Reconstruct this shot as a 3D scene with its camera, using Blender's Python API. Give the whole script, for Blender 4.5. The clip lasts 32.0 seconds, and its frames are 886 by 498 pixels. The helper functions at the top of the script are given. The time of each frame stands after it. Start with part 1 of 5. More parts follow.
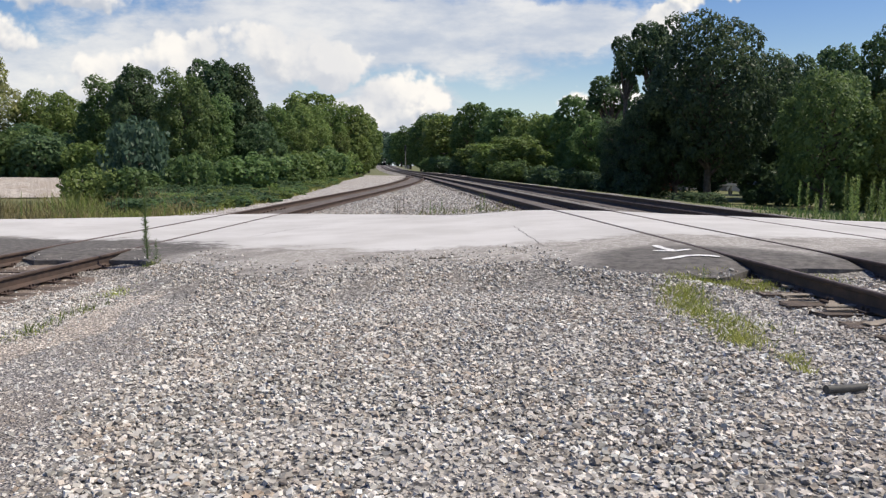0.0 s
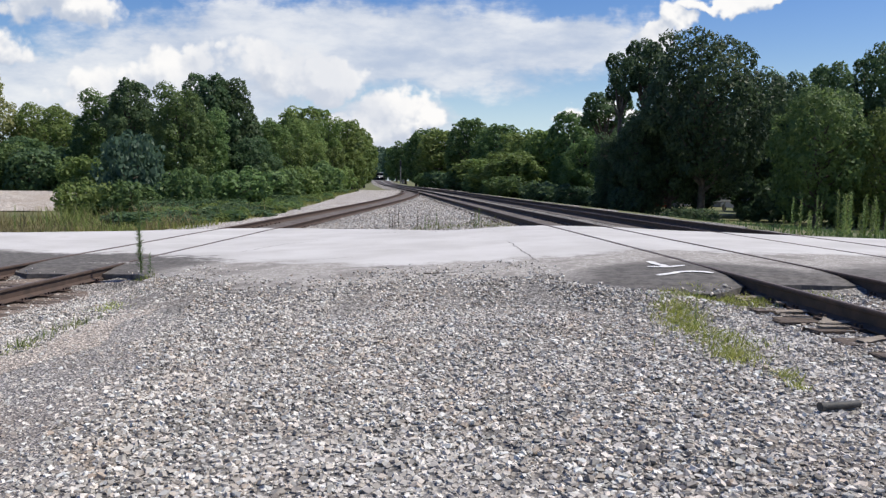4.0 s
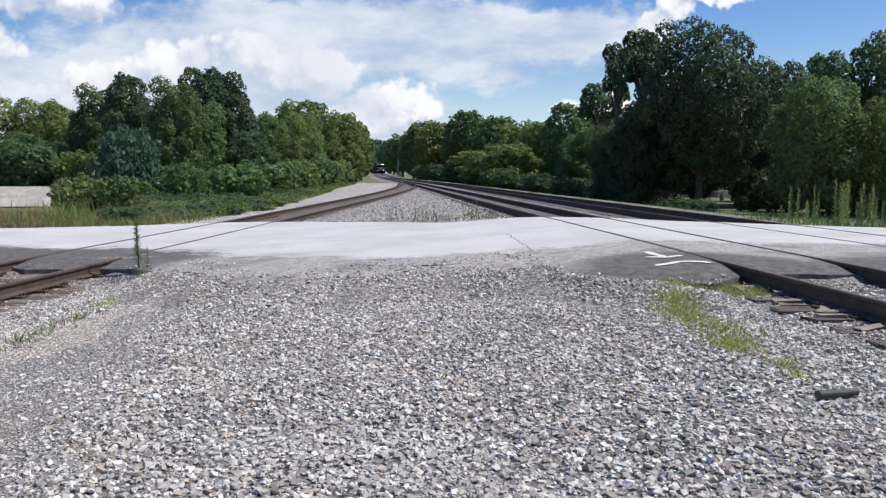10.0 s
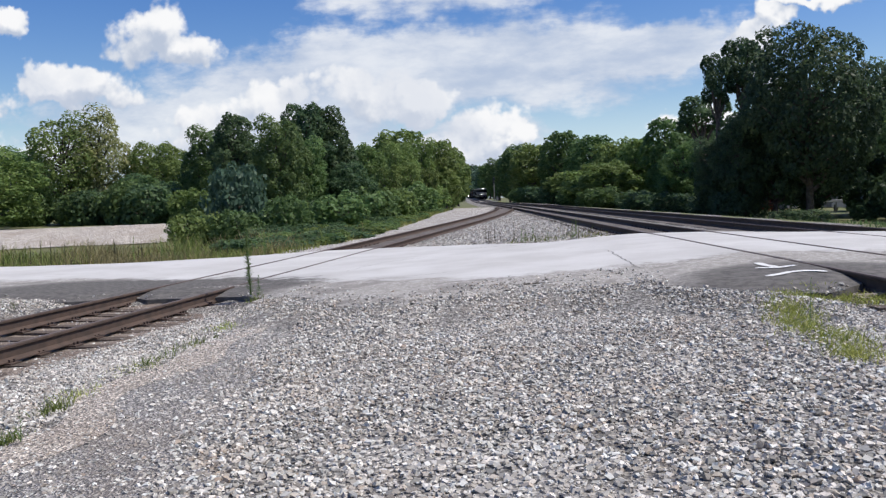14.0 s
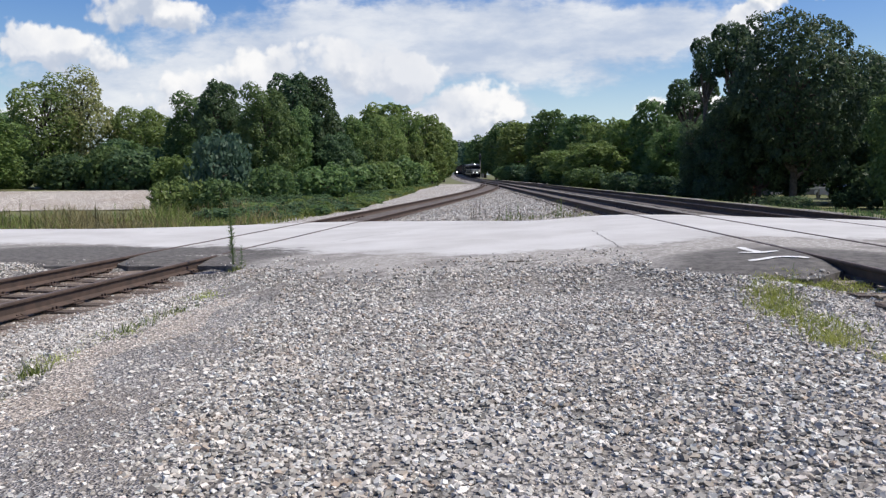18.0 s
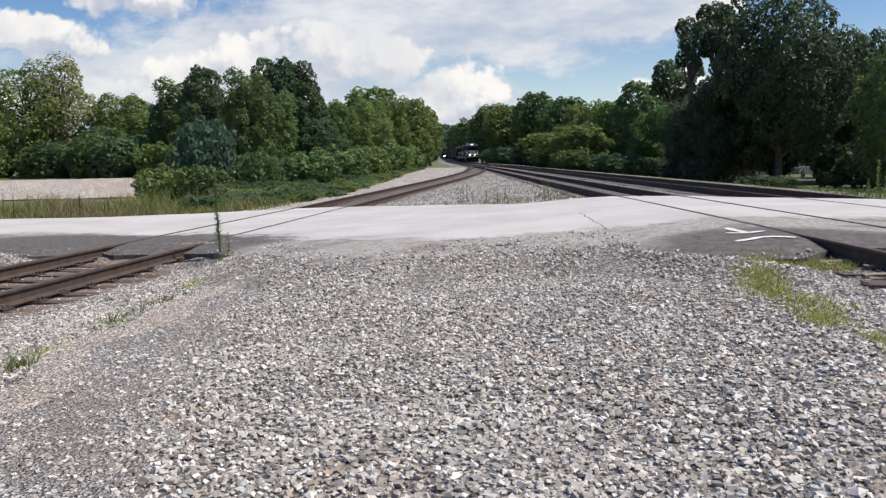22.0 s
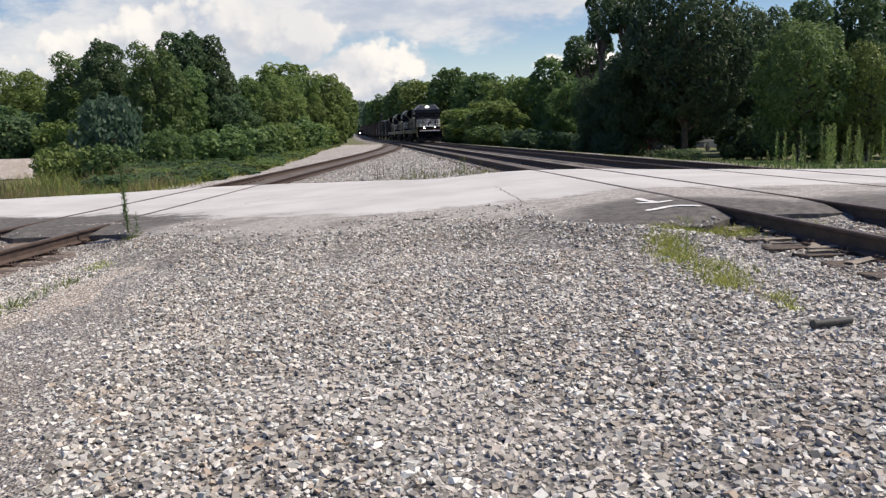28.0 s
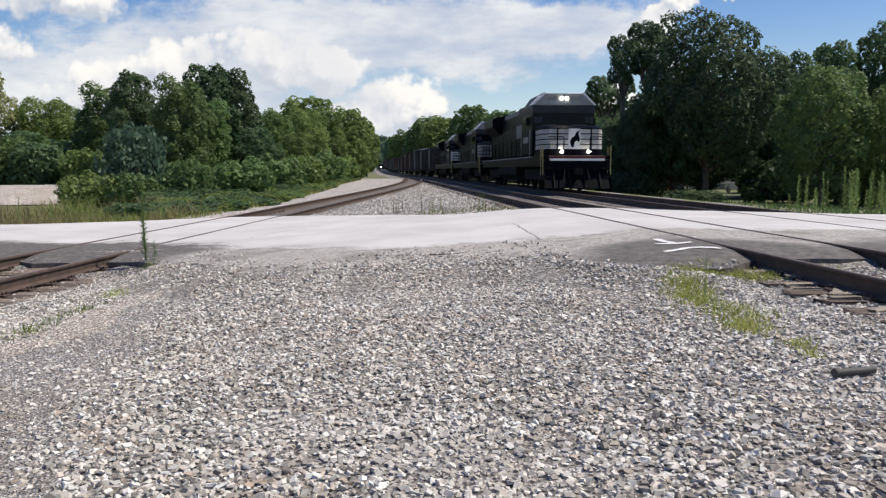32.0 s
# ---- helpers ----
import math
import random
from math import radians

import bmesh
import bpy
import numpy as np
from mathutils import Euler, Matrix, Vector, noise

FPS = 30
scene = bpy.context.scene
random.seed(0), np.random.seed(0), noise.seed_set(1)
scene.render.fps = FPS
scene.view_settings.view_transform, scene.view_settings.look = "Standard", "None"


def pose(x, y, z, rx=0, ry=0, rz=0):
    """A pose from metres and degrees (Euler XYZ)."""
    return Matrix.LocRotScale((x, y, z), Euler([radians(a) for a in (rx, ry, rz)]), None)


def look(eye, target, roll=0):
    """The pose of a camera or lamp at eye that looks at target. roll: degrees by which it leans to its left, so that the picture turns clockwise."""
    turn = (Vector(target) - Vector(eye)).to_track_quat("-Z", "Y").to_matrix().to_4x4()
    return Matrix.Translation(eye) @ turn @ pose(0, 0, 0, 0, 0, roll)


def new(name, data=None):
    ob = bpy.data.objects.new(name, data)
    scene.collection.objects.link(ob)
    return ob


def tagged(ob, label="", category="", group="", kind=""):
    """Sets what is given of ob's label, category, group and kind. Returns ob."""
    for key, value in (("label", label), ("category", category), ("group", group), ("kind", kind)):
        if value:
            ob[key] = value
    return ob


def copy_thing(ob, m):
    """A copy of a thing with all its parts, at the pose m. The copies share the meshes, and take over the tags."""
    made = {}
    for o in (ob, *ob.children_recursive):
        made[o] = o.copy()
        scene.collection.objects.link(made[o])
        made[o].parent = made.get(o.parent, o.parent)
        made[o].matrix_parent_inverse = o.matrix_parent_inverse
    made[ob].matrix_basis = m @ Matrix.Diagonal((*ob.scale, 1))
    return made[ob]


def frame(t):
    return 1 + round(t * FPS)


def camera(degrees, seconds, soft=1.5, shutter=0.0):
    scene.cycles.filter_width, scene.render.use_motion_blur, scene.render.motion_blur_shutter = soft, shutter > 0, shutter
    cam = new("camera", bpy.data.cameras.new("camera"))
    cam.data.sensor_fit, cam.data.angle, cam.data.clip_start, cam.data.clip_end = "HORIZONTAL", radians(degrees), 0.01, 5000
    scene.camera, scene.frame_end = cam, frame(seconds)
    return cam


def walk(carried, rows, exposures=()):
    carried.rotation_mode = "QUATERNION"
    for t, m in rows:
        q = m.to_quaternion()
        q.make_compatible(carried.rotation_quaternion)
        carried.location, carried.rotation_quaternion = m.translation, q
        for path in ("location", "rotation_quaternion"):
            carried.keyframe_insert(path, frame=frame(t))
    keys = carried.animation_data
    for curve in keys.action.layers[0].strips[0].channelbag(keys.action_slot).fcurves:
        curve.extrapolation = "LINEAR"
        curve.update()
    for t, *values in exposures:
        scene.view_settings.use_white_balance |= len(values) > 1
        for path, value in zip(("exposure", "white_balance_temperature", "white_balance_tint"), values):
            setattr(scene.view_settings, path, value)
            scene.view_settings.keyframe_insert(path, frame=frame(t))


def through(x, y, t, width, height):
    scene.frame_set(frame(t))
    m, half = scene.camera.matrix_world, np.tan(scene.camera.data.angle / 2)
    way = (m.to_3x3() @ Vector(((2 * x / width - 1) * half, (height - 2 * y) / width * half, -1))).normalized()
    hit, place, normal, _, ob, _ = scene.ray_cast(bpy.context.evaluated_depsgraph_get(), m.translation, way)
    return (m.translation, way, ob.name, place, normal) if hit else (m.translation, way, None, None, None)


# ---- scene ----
cam = camera(58.5, 32.0, 1.35)
PATH = [
    (0, (0.1823, 0.1171, 1.0560), (0.1165, 2.1056, 0.8500), 0.8),
    (0.5, (0.1874, 0.1209, 1.0550), (0.1177, 2.1106, 0.8630), 0.9),
    (1, (0.1893, 0.1199, 1.0540), (0.1176, 2.1096, 0.8660), 1.0),
    (1.5, (0.1813, 0.1201, 1.0580), (0.1126, 2.1097, 0.8670), 1.1),
    (2, (0.1842, 0.1130, 1.0560), (0.1134, 2.1027, 0.8680), 1.2),
    (2.5, (0.1794, 0.1211, 1.0580), (0.1047, 2.1119, 0.8760), 1.0),
    (3, (0.1936, 0.1298, 1.0560), (0.1259, 2.1204, 0.8810), 0.7),
    (3.5, (0.1844, 0.1210, 1.0590), (0.1257, 2.1134, 0.8900), 0.9),
    (5.5, (0.1901, 0.1119, 1.0570), (0.1435, 2.1049, 0.8900), 1.1),
    (6, (0.1925, 0.1268, 1.0580), (0.1499, 2.1207, 0.9010), 1.0),
    (6.5, (0.1922, 0.1138, 1.0590), (0.1516, 2.1076, 0.9080), 1.0),
    (7, (0.1996, 0.1296, 1.0530), (0.1600, 2.1244, 0.9030), 1.0),
    (7.5, (0.2006, 0.1306, 1.0570), (0.1610, 2.1234, 0.9030), 0.9),
    (8, (0.2040, 0.1445, 1.0560), (0.1614, 2.1384, 0.8960), 1.0),
    (8.5, (0.1932, 0.1508, 1.0530), (0.1415, 2.1429, 0.8810), 0.9),
    (9, (0.1835, 0.1240, 1.0570), (0.1218, 2.1155, 0.8780), 0.7),
    (9.5, (0.1877, 0.1339, 1.0510), (0.1280, 2.1243, 0.8710), 0.6),
    (10, (0.1873, 0.1189, 1.0530), (0.1396, 2.1100, 0.8660), 0.6),
    (10.5, (0.1861, 0.1120, 1.0410), (0.1235, 2.1054, 0.8850), 0.9),
    (11, (0.2003, 0.1926, 1.0210), (0.0275, 2.1801, 0.8790), -0.6),
    (11.5, (0.1807, 0.0951, 1.0110), (-0.1618, 2.0602, 0.8700), -3.3),
    (12, (0.1468, 0.0280, 0.9940), (-0.2790, 1.9804, 0.9160), -3.2),
    (12.5, (0.1623, 0.0466, 0.9960), (-0.2092, 2.0105, 0.9350), -2.4),
    (13, (0.1638, 0.0626, 0.9950), (-0.1636, 2.0332, 0.9070), -2.3),
    (13.5, (0.1604, 0.0506, 0.9970), (-0.1478, 2.0238, 0.8850), -2.4),
    (14, (0.1634, 0.0506, 0.9920), (-0.1318, 2.0244, 0.8690), -1.9),
    (14.5, (0.1492, 0.0800, 0.9980), (-0.1379, 2.0555, 0.8760), -1.2),
    (16.5, (0.1560, 0.0708, 0.9950), (-0.1272, 2.0442, 0.8370), -0.7),
    (17, (0.1476, 0.0920, 0.9940), (-0.1286, 2.0663, 0.8380), -0.2),
    (17.5, (0.1443, 0.0461, 0.9900), (-0.1149, 2.0219, 0.8180), 0.0),
    (18, (0.1472, 0.0770, 0.9860), (-0.1080, 2.0517, 0.8010), -0.1),
    (18.5, (0.1385, 0.0532, 0.9900), (-0.1177, 2.0270, 0.8020), 0.0),
    (19, (0.1472, 0.0800, 0.9910), (-0.1130, 2.0538, 0.8040), 0.1),
    (19.5, (0.1360, 0.0713, 0.9860), (-0.1313, 2.0433, 0.7880), 0.1),
    (20, (0.1379, 0.0663, 0.9900), (-0.1375, 2.0365, 0.7840), 0.3),
    (20.5, (0.1294, 0.0865, 0.9930), (-0.1539, 2.0560, 0.7890), 0.7),
    (21, (0.1249, 0.0686, 0.9910), (-0.1544, 2.0380, 0.7840), 0.3),
    (21.5, (0.1375, 0.0893, 0.9950), (-0.1107, 2.0628, 0.7800), -0.5),
    (22, (0.1347, 0.0954, 0.9950), (-0.0886, 2.0692, 0.7690), -0.8),
    (22.5, (0.1430, 0.0711, 0.9910), (-0.0652, 2.0465, 0.7640), -0.9),
    (23, (0.1399, 0.0692, 0.9940), (-0.0592, 2.0464, 0.7680), -0.6),
    (23.5, (0.1455, 0.0891, 0.9940), (-0.0496, 2.0661, 0.7620), -0.2),
    (24, (0.1451, 0.0741, 0.9980), (-0.0159, 2.0562, 0.7820), -0.1),
    (24.5, (0.1612, 0.0766, 1.0000), (0.0523, 2.0623, 0.7840), -0.3),
    (25, (0.1610, 0.0706, 0.9860), (0.0751, 2.0547, 0.7480), 0.7),
    (25.5, (0.1368, 0.0273, 0.9830), (0.0048, 2.0086, 0.7450), 0.2),
    (27.5, (0.1382, 0.1153, 0.9530), (0.0722, 2.0958, 0.6880), -1.3),
    (28, (0.1380, 0.1083, 0.9560), (0.1200, 2.0875, 0.6690), -1.3),
    (28.5, (0.1268, 0.0996, 0.9540), (0.0787, 2.0776, 0.6610), -2.4),
    (29, (0.1379, 0.1423, 0.9540), (0.0360, 2.1258, 0.7150), -1.6),
    (29.5, (0.1469, 0.1420, 0.9520), (0.0351, 2.1288, 0.7490), -1.9),
    (30, (0.1424, 0.1222, 0.9520), (0.0416, 2.1097, 0.7470), -1.2),
    (30.5, (0.1561, 0.1488, 0.9540), (0.0814, 2.1366, 0.7510), 0.1),
    (31, (0.1434, 0.1241, 0.9580), (0.0717, 2.1128, 0.7520), -0.0),
    (31.5, (0.1486, 0.1300, 0.9610), (0.0728, 2.1178, 0.7580), -0.1),
    (32, (0.1635, 0.1626, 0.9550), (0.1008, 2.1521, 0.7570), 0.0),
]
# The clip's camera drifts in brightness and tint: seconds, stops, kelvin, tint.
EXPOSURES = [(0, 0.10, 7150, 10), (3, 0.10, 6900, 10), (6, 0.12, 6500, 10), (9, 0.14, 6450, 10), (13, 0.06, 6550, 10), (17, 0.08, 6600, 10), (20, 0.10, 6850, 10), (25, 0.06, 7050, 10), (28, 0.10, 7250, 11), (32, 0.14, 7000, 10)]
walk(cam, [(t, look(eye, target, roll)) for t, eye, target, roll in PATH], EXPOSURES)

# ---- light ----
SUN_TO = Vector((0.68, 0.04, 1.08)).normalized()      # towards the sun: high, over the trees on the right
sun_data = bpy.data.lights.new("sun", "SUN")
sun_data.energy, sun_data.angle, sun_data.color = 4.6, radians(0.6), (1.0, 0.955, 0.88)
sun = new("sun", sun_data)
sun.matrix_world = look(SUN_TO * 200, (0, 0, 0))


def node(tree, kind, **values):
    """A shader node with those of its inputs set."""
    n = tree.nodes.new(kind)
    for key, value in values.items():
        n.inputs[key].default_value = value
    return n


def wire(tree, a, b, out=0, into=0):
    tree.links.new(a.outputs[out], b.inputs[into])
    return b


def calc(tree, op, a, b=None, c=None, clamp=False):
    n = tree.nodes.new("ShaderNodeMath")
    n.operation, n.use_clamp = op, clamp
    for i, v in enumerate((a, b, c)):
        if v is None:
            continue
        if isinstance(v, (int, float)):
            n.inputs[i].default_value = v
        else:
            tree.links.new(v, n.inputs[i])
    return n.outputs[0]


def smooth(tree, v, low, high):
    n = tree.nodes.new("ShaderNodeMapRange")
    n.interpolation_type = "SMOOTHSTEP"
    tree.links.new(v, n.inputs["Value"])
    n.inputs["From Min"].default_value, n.inputs["From Max"].default_value = low, high
    return n.outputs["Result"]


def blend(tree, f, a, b):
    """Mixes two colours or sockets."""
    n = tree.nodes.new("ShaderNodeMix")
    n.data_type = "RGBA"
    for name, kind, v in (("Factor", "VALUE", f), ("A", "RGBA", a), ("B", "RGBA", b)):
        sock = [s for s in n.inputs if s.name == name and s.type == kind][0]
        if isinstance(v, (int, float)):
            sock.default_value = v
        elif isinstance(v, tuple):
            sock.default_value = (*v, 1.0) if len(v) == 3 else v
        else:
            tree.links.new(v, sock)
    return [s for s in n.outputs if s.type == "RGBA"][0]


world = bpy.data.worlds.new("sky")
scene.world = world
world.use_nodes = True
wt = world.node_tree
wt.nodes.clear()
sky = node(wt, "ShaderNodeTexSky")
sky.sky_type, sky.sun_disc = "NISHITA", False
sky.sun_elevation = math.asin(SUN_TO.z)
sky.sun_rotation = math.atan2(SUN_TO.x, SUN_TO.y)
sky.air_density, sky.dust_density, sky.ozone_density = 1.0, 0.6, 1.2
where = node(wt, "ShaderNodeTexCoord")
axes = node(wt, "ShaderNodeSeparateXYZ")
wt.links.new(where.outputs["Generated"], axes.inputs[0])
# Direction as two slopes: u to the side, v upwards, over the way ahead.
ahead = calc(wt, "MAXIMUM", calc(wt, "ABSOLUTE", axes.outputs[1]), 0.08)
u = calc(wt, "DIVIDE", axes.outputs[0], ahead)
v = v_even = calc(wt, "DIVIDE", axes.outputs[2], ahead)
uv = node(wt, "ShaderNodeCombineXYZ")
wt.links.new(u, uv.inputs[0]), wt.links.new(v, uv.inputs[1])


def puff_noise(scale, detail, rough=0.55, stretch=1.0, distortion=0.0, shift=(0.0, 0.0)):
    m = node(wt, "ShaderNodeMapping")
    m.inputs["Location"].default_value = (shift[0] * scale, shift[1] * scale * stretch, 0)
    m.inputs["Scale"].default_value = (scale, scale * stretch, 1)
    wt.links.new(uv.outputs[0], m.inputs["Vector"])
    n = node(wt, "ShaderNodeTexNoise", Detail=detail, Roughness=rough, Distortion=distortion, Scale=1.0)
    wt.links.new(m.outputs[0], n.inputs["Vector"])
    return n.outputs["Fac"]


def billow(scale, shift=(0.0, 0.0)):
    """Rounded heads, as in heaped cloud: 0 in the middle of each, more between them."""
    m = node(wt, "ShaderNodeMapping")
    m.inputs["Location"].default_value = (shift[0] * scale, shift[1] * scale, 0)
    m.inputs["Scale"].default_value = (scale, scale, 1)
    wt.links.new(uv.outputs[0], m.inputs["Vector"])
    n = node(wt, "ShaderNodeTexVoronoi", Scale=1.0)
    n.feature, n.normalize = "SMOOTH_F1", True
    for key, value in (("Detail", 2.0), ("Roughness", 0.55), ("Lacunarity", 2.2), ("Smoothness", 0.35)):
        n.inputs[key].default_value = value
    wt.links.new(m.outputs[0], n.inputs["Vector"])
    return n.outputs["Distance"]


def mound(cu, cv, ru, rv):
    """A soft hill round a direction: 1 in its middle, 0 at its rim and below 0 beyond."""
    du = calc(wt, "DIVIDE", calc(wt, "SUBTRACT", u, cu), ru)
    dv = calc(wt, "DIVIDE", calc(wt, "SUBTRACT", v, cv), rv)
    return calc(wt, "SUBTRACT", 1.0, calc(wt, "SQRT", calc(wt, "ADD", calc(wt, "MULTIPLY", du, du), calc(wt, "MULTIPLY", dv, dv))))


def most(*some):
    out = some[0]
    for s in some[1:]:
        out = calc(wt, "MAXIMUM", out, s)
    return out


# Bend the directions a little, so that no cloud keeps an even outline.
bend_u, bend_v = puff_noise(9, 4, 0.6), puff_noise(9, 4, 0.6, shift=(3.1, 7.7))
bend_u2, bend_v2 = puff_noise(34, 3, 0.6, shift=(1.7, 2.9)), puff_noise(34, 3, 0.6, shift=(5.3, 0.4))
u = calc(wt, "ADD", u, calc(wt, "ADD", calc(wt, "MULTIPLY", calc(wt, "SUBTRACT", bend_u, 0.5), 0.16), calc(wt, "MULTIPLY", calc(wt, "SUBTRACT", bend_u2, 0.5), 0.035)))
v = calc(wt, "ADD", v, calc(wt, "ADD", calc(wt, "MULTIPLY", calc(wt, "SUBTRACT", bend_v, 0.5), 0.08), calc(wt, "MULTIPLY", calc(wt, "SUBTRACT", bend_v2, 0.5), 0.030)))
HEAPS = ((-0.53, 0.232, 0.070, 0.045), (-0.49, 0.212, 0.055, 0.028), (-0.64, 0.172, 0.100, 0.034), (-0.69, 0.162, 0.060, 0.024), (-0.741, 0.255, 0.034, 0.024), (-0.79, 0.330, 0.120, 0.030),
         (-0.255, 0.138, 0.062, 0.034), (-0.175, 0.120, 0.050, 0.028), (-0.082, 0.094, 0.044, 0.036), (-0.055, 0.072, 0.028, 0.028), (-0.125, 0.062, 0.075, 0.030), (-0.36, 0.135, 0.055, 0.050), (-0.45, 0.090, 0.060, 0.045),
         (0.248, 0.145, 0.024, 0.036), (0.245, 0.180, 0.025, 0.034), (0.254, 0.214, 0.028, 0.026), (0.305, 0.233, 0.062, 0.014), (0.370, 0.236, 0.045, 0.013), (0.18, 0.085, 0.070, 0.016), (-0.75, 0.060, 0.160, 0.045))
TO_SUN = (0.006, 0.016)      # a small step across the sky towards the sun
fine, broad, veil = puff_noise(13, 7, 0.52), puff_noise(5.0, 6, 0.55), puff_noise(5.5, 6, 0.6, 2.6)
fine_off = puff_noise(13, 7, 0.52, shift=TO_SUN)
flat = most(mound(-0.18, 0.165, 0.42, 0.070), mound(-0.46, 0.10, 0.40, 0.07), mound(-0.125, 0.300, 0.215, 0.085), mound(0.06, 0.175, 0.22, 0.038), mound(-0.10, 0.07, 0.10, 0.05))
flat = calc(wt, "ADD", flat, calc(wt, "MULTIPLY", calc(wt, "SUBTRACT", veil, 0.5), 1.5))
flat_mask = smooth(wt, flat, 0.0, 0.42)


def heaped(off, small, knobs):
    """Thickness of the heaped cloud, its puffs and knobs included, a step away from each direction."""
    bulk = most(*(mound(cu - off[0], cv - off[1], ru, rv) for cu, cv, ru, rv in HEAPS))
    bulk = calc(wt, "ADD", bulk, calc(wt, "MULTIPLY", calc(wt, "SUBTRACT", small, 0.5), 2.1))
    return calc(wt, "ADD", bulk, calc(wt, "MULTIPLY", calc(wt, "SUBTRACT", 0.36, knobs), 1.25))


heap, heap_off = heaped((0, 0), fine, billow(26)), heaped(TO_SUN, fine_off, billow(26, TO_SUN))
heap_mask = smooth(wt, heap, 0.0, 0.40)
# Scattered cloud over the rest of the sky, as wide as the part in view.
rest = calc(wt, "MULTIPLY", smooth(wt, broad, 0.52, 0.68), smooth(wt, calc(wt, "ABSOLUTE", u), 0.75, 1.3))
grey = blend(wt, smooth(wt, veil, 0.35, 0.68), (0.47, 0.55, 0.70), (0.80, 0.83, 0.88))
# Sun from the upper right: a puff is bright where its thickness falls off that way.
lit = calc(wt, "SUBTRACT", heap, heap_off)
white = blend(wt, smooth(wt, lit, -0.55, 0.50), (0.47, 0.54, 0.67), (0.90, 0.91, 0.93))
white = blend(wt, calc(wt, "MULTIPLY", smooth(wt, broad, 0.46, 0.62), 0.6), white, (0.62, 0.67, 0.77))
clear = node(wt, "ShaderNodeVectorMath")
clear.operation = "SCALE"
clear.inputs["Scale"].default_value = 0.098
deep = node(wt, "ShaderNodeHueSaturation", Saturation=1.44, Value=1.20, Hue=0.517)
wt.links.new(sky.outputs[0], deep.inputs["Color"])
wt.links.new(deep.outputs[0], clear.inputs[0])
low = smooth(wt, v_even, 0.16, 0.0)
tone = blend(wt, calc(wt, "MULTIPLY", low, 0.62), clear.outputs[0], (0.56, 0.73, 0.98))
tone = blend(wt, calc(wt, "MULTIPLY", calc(wt, "MAXIMUM", flat_mask, rest), 0.90), tone, grey)
tone = blend(wt, heap_mask, tone, white)
back = node(wt, "ShaderNodeBackground", Strength=1.0)
wt.links.new(tone, back.inputs["Color"])
wire(wt, back, node(wt, "ShaderNodeOutputWorld"))

# ---- materials ----


def surface(name, rough=0.8, metal=0.0, spec=0.4):
    m = bpy.data.materials.new(name)
    m.use_nodes = True
    t = m.node_tree
    p = t.nodes["Principled BSDF"]
    p.inputs["Roughness"].default_value, p.inputs["Metallic"].default_value = rough, metal
    p.inputs["Specular IOR Level"].default_value = spec
    return m, t, p


def place(t, kind="Object"):
    return node(t, "ShaderNodeTexCoord").outputs[kind]


def grain(t, scale, detail=4, rough=0.6, coords=None, kind="Object", stretch=None):
    n = node(t, "ShaderNodeTexNoise", Scale=scale, Detail=detail, Roughness=rough)
    c = coords or place(t, kind)
    if stretch:
        m = node(t, "ShaderNodeMapping")
        m.inputs["Scale"].default_value = stretch
        t.links.new(c, m.inputs["Vector"])
        c = m.outputs[0]
    t.links.new(c, n.inputs["Vector"])
    return n.outputs["Fac"]


def bumped(t, p, height, strength, distance):
    b = node(t, "ShaderNodeBump", Strength=strength, Distance=distance)
    t.links.new(height, b.inputs["Height"])
    t.links.new(b.outputs[0], p.inputs["Normal"])


def worn(name, a, b, scale, dirt=None, fine_scale=None, rough=0.8, metal=0.0, bump=0.3, depth=0.01, spec=0.4, low=0.35, high=0.65, stretch=None):
    """Two colours mixed by broad patches, dirt by finer ones, with a little relief."""
    m, t, p = surface(name, rough, metal, spec)
    col = blend(t, smooth(t, grain(t, scale, 5, stretch=stretch), low, high), a, b)
    small = grain(t, fine_scale or scale * 9, 6, 0.7)
    if dirt:
        col = blend(t, smooth(t, small, 0.5, 0.75), col, dirt)
    t.links.new(col, p.inputs["Base Color"])
    bumped(t, p, small, bump, depth)
    return m


def leafy(name, dark, mid, light, through=0.38):
    """Foliage: each leaf its own green, some light passing through."""
    m, t, p = surface(name, 0.55, 0.0, 0.28)
    r = node(t, "ShaderNodeNewGeometry").outputs["Random Per Island"]
    col = blend(t, smooth(t, r, 0.1, 0.75), dark, mid)
    col = blend(t, smooth(t, r, 0.7, 1.0), col, light)
    col = blend(t, calc(t, "MULTIPLY", smooth(t, grain(t, 0.55, 3), 0.40, 0.72), 0.65), col, light)
    own = node(t, "ShaderNodeObjectInfo").outputs["Random"]
    shift = node(t, "ShaderNodeHueSaturation", Saturation=1.0, Fac=1.0)
    t.links.new(calc(t, "MULTIPLY_ADD", own, 0.026, 0.485), shift.inputs["Hue"])
    t.links.new(calc(t, "MULTIPLY_ADD", calc(t, "FRACT", calc(t, "MULTIPLY", own, 7.3)), 0.42, 0.82), shift.inputs["Value"])
    t.links.new(col, shift.inputs["Color"])
    col = shift.outputs[0]
    t.links.new(col, p.inputs["Base Color"])
    thin = node(t, "ShaderNodeBsdfTranslucent")
    t.links.new(col, thin.inputs["Color"])
    mix = node(t, "ShaderNodeMixShader")
    mix.inputs[0].default_value = through
    t.links.new(p.outputs[0], mix.inputs[1]), t.links.new(thin.outputs[0], mix.inputs[2])
    t.links.new(mix.outputs[0], t.nodes["Material Output"].inputs["Surface"])
    return m


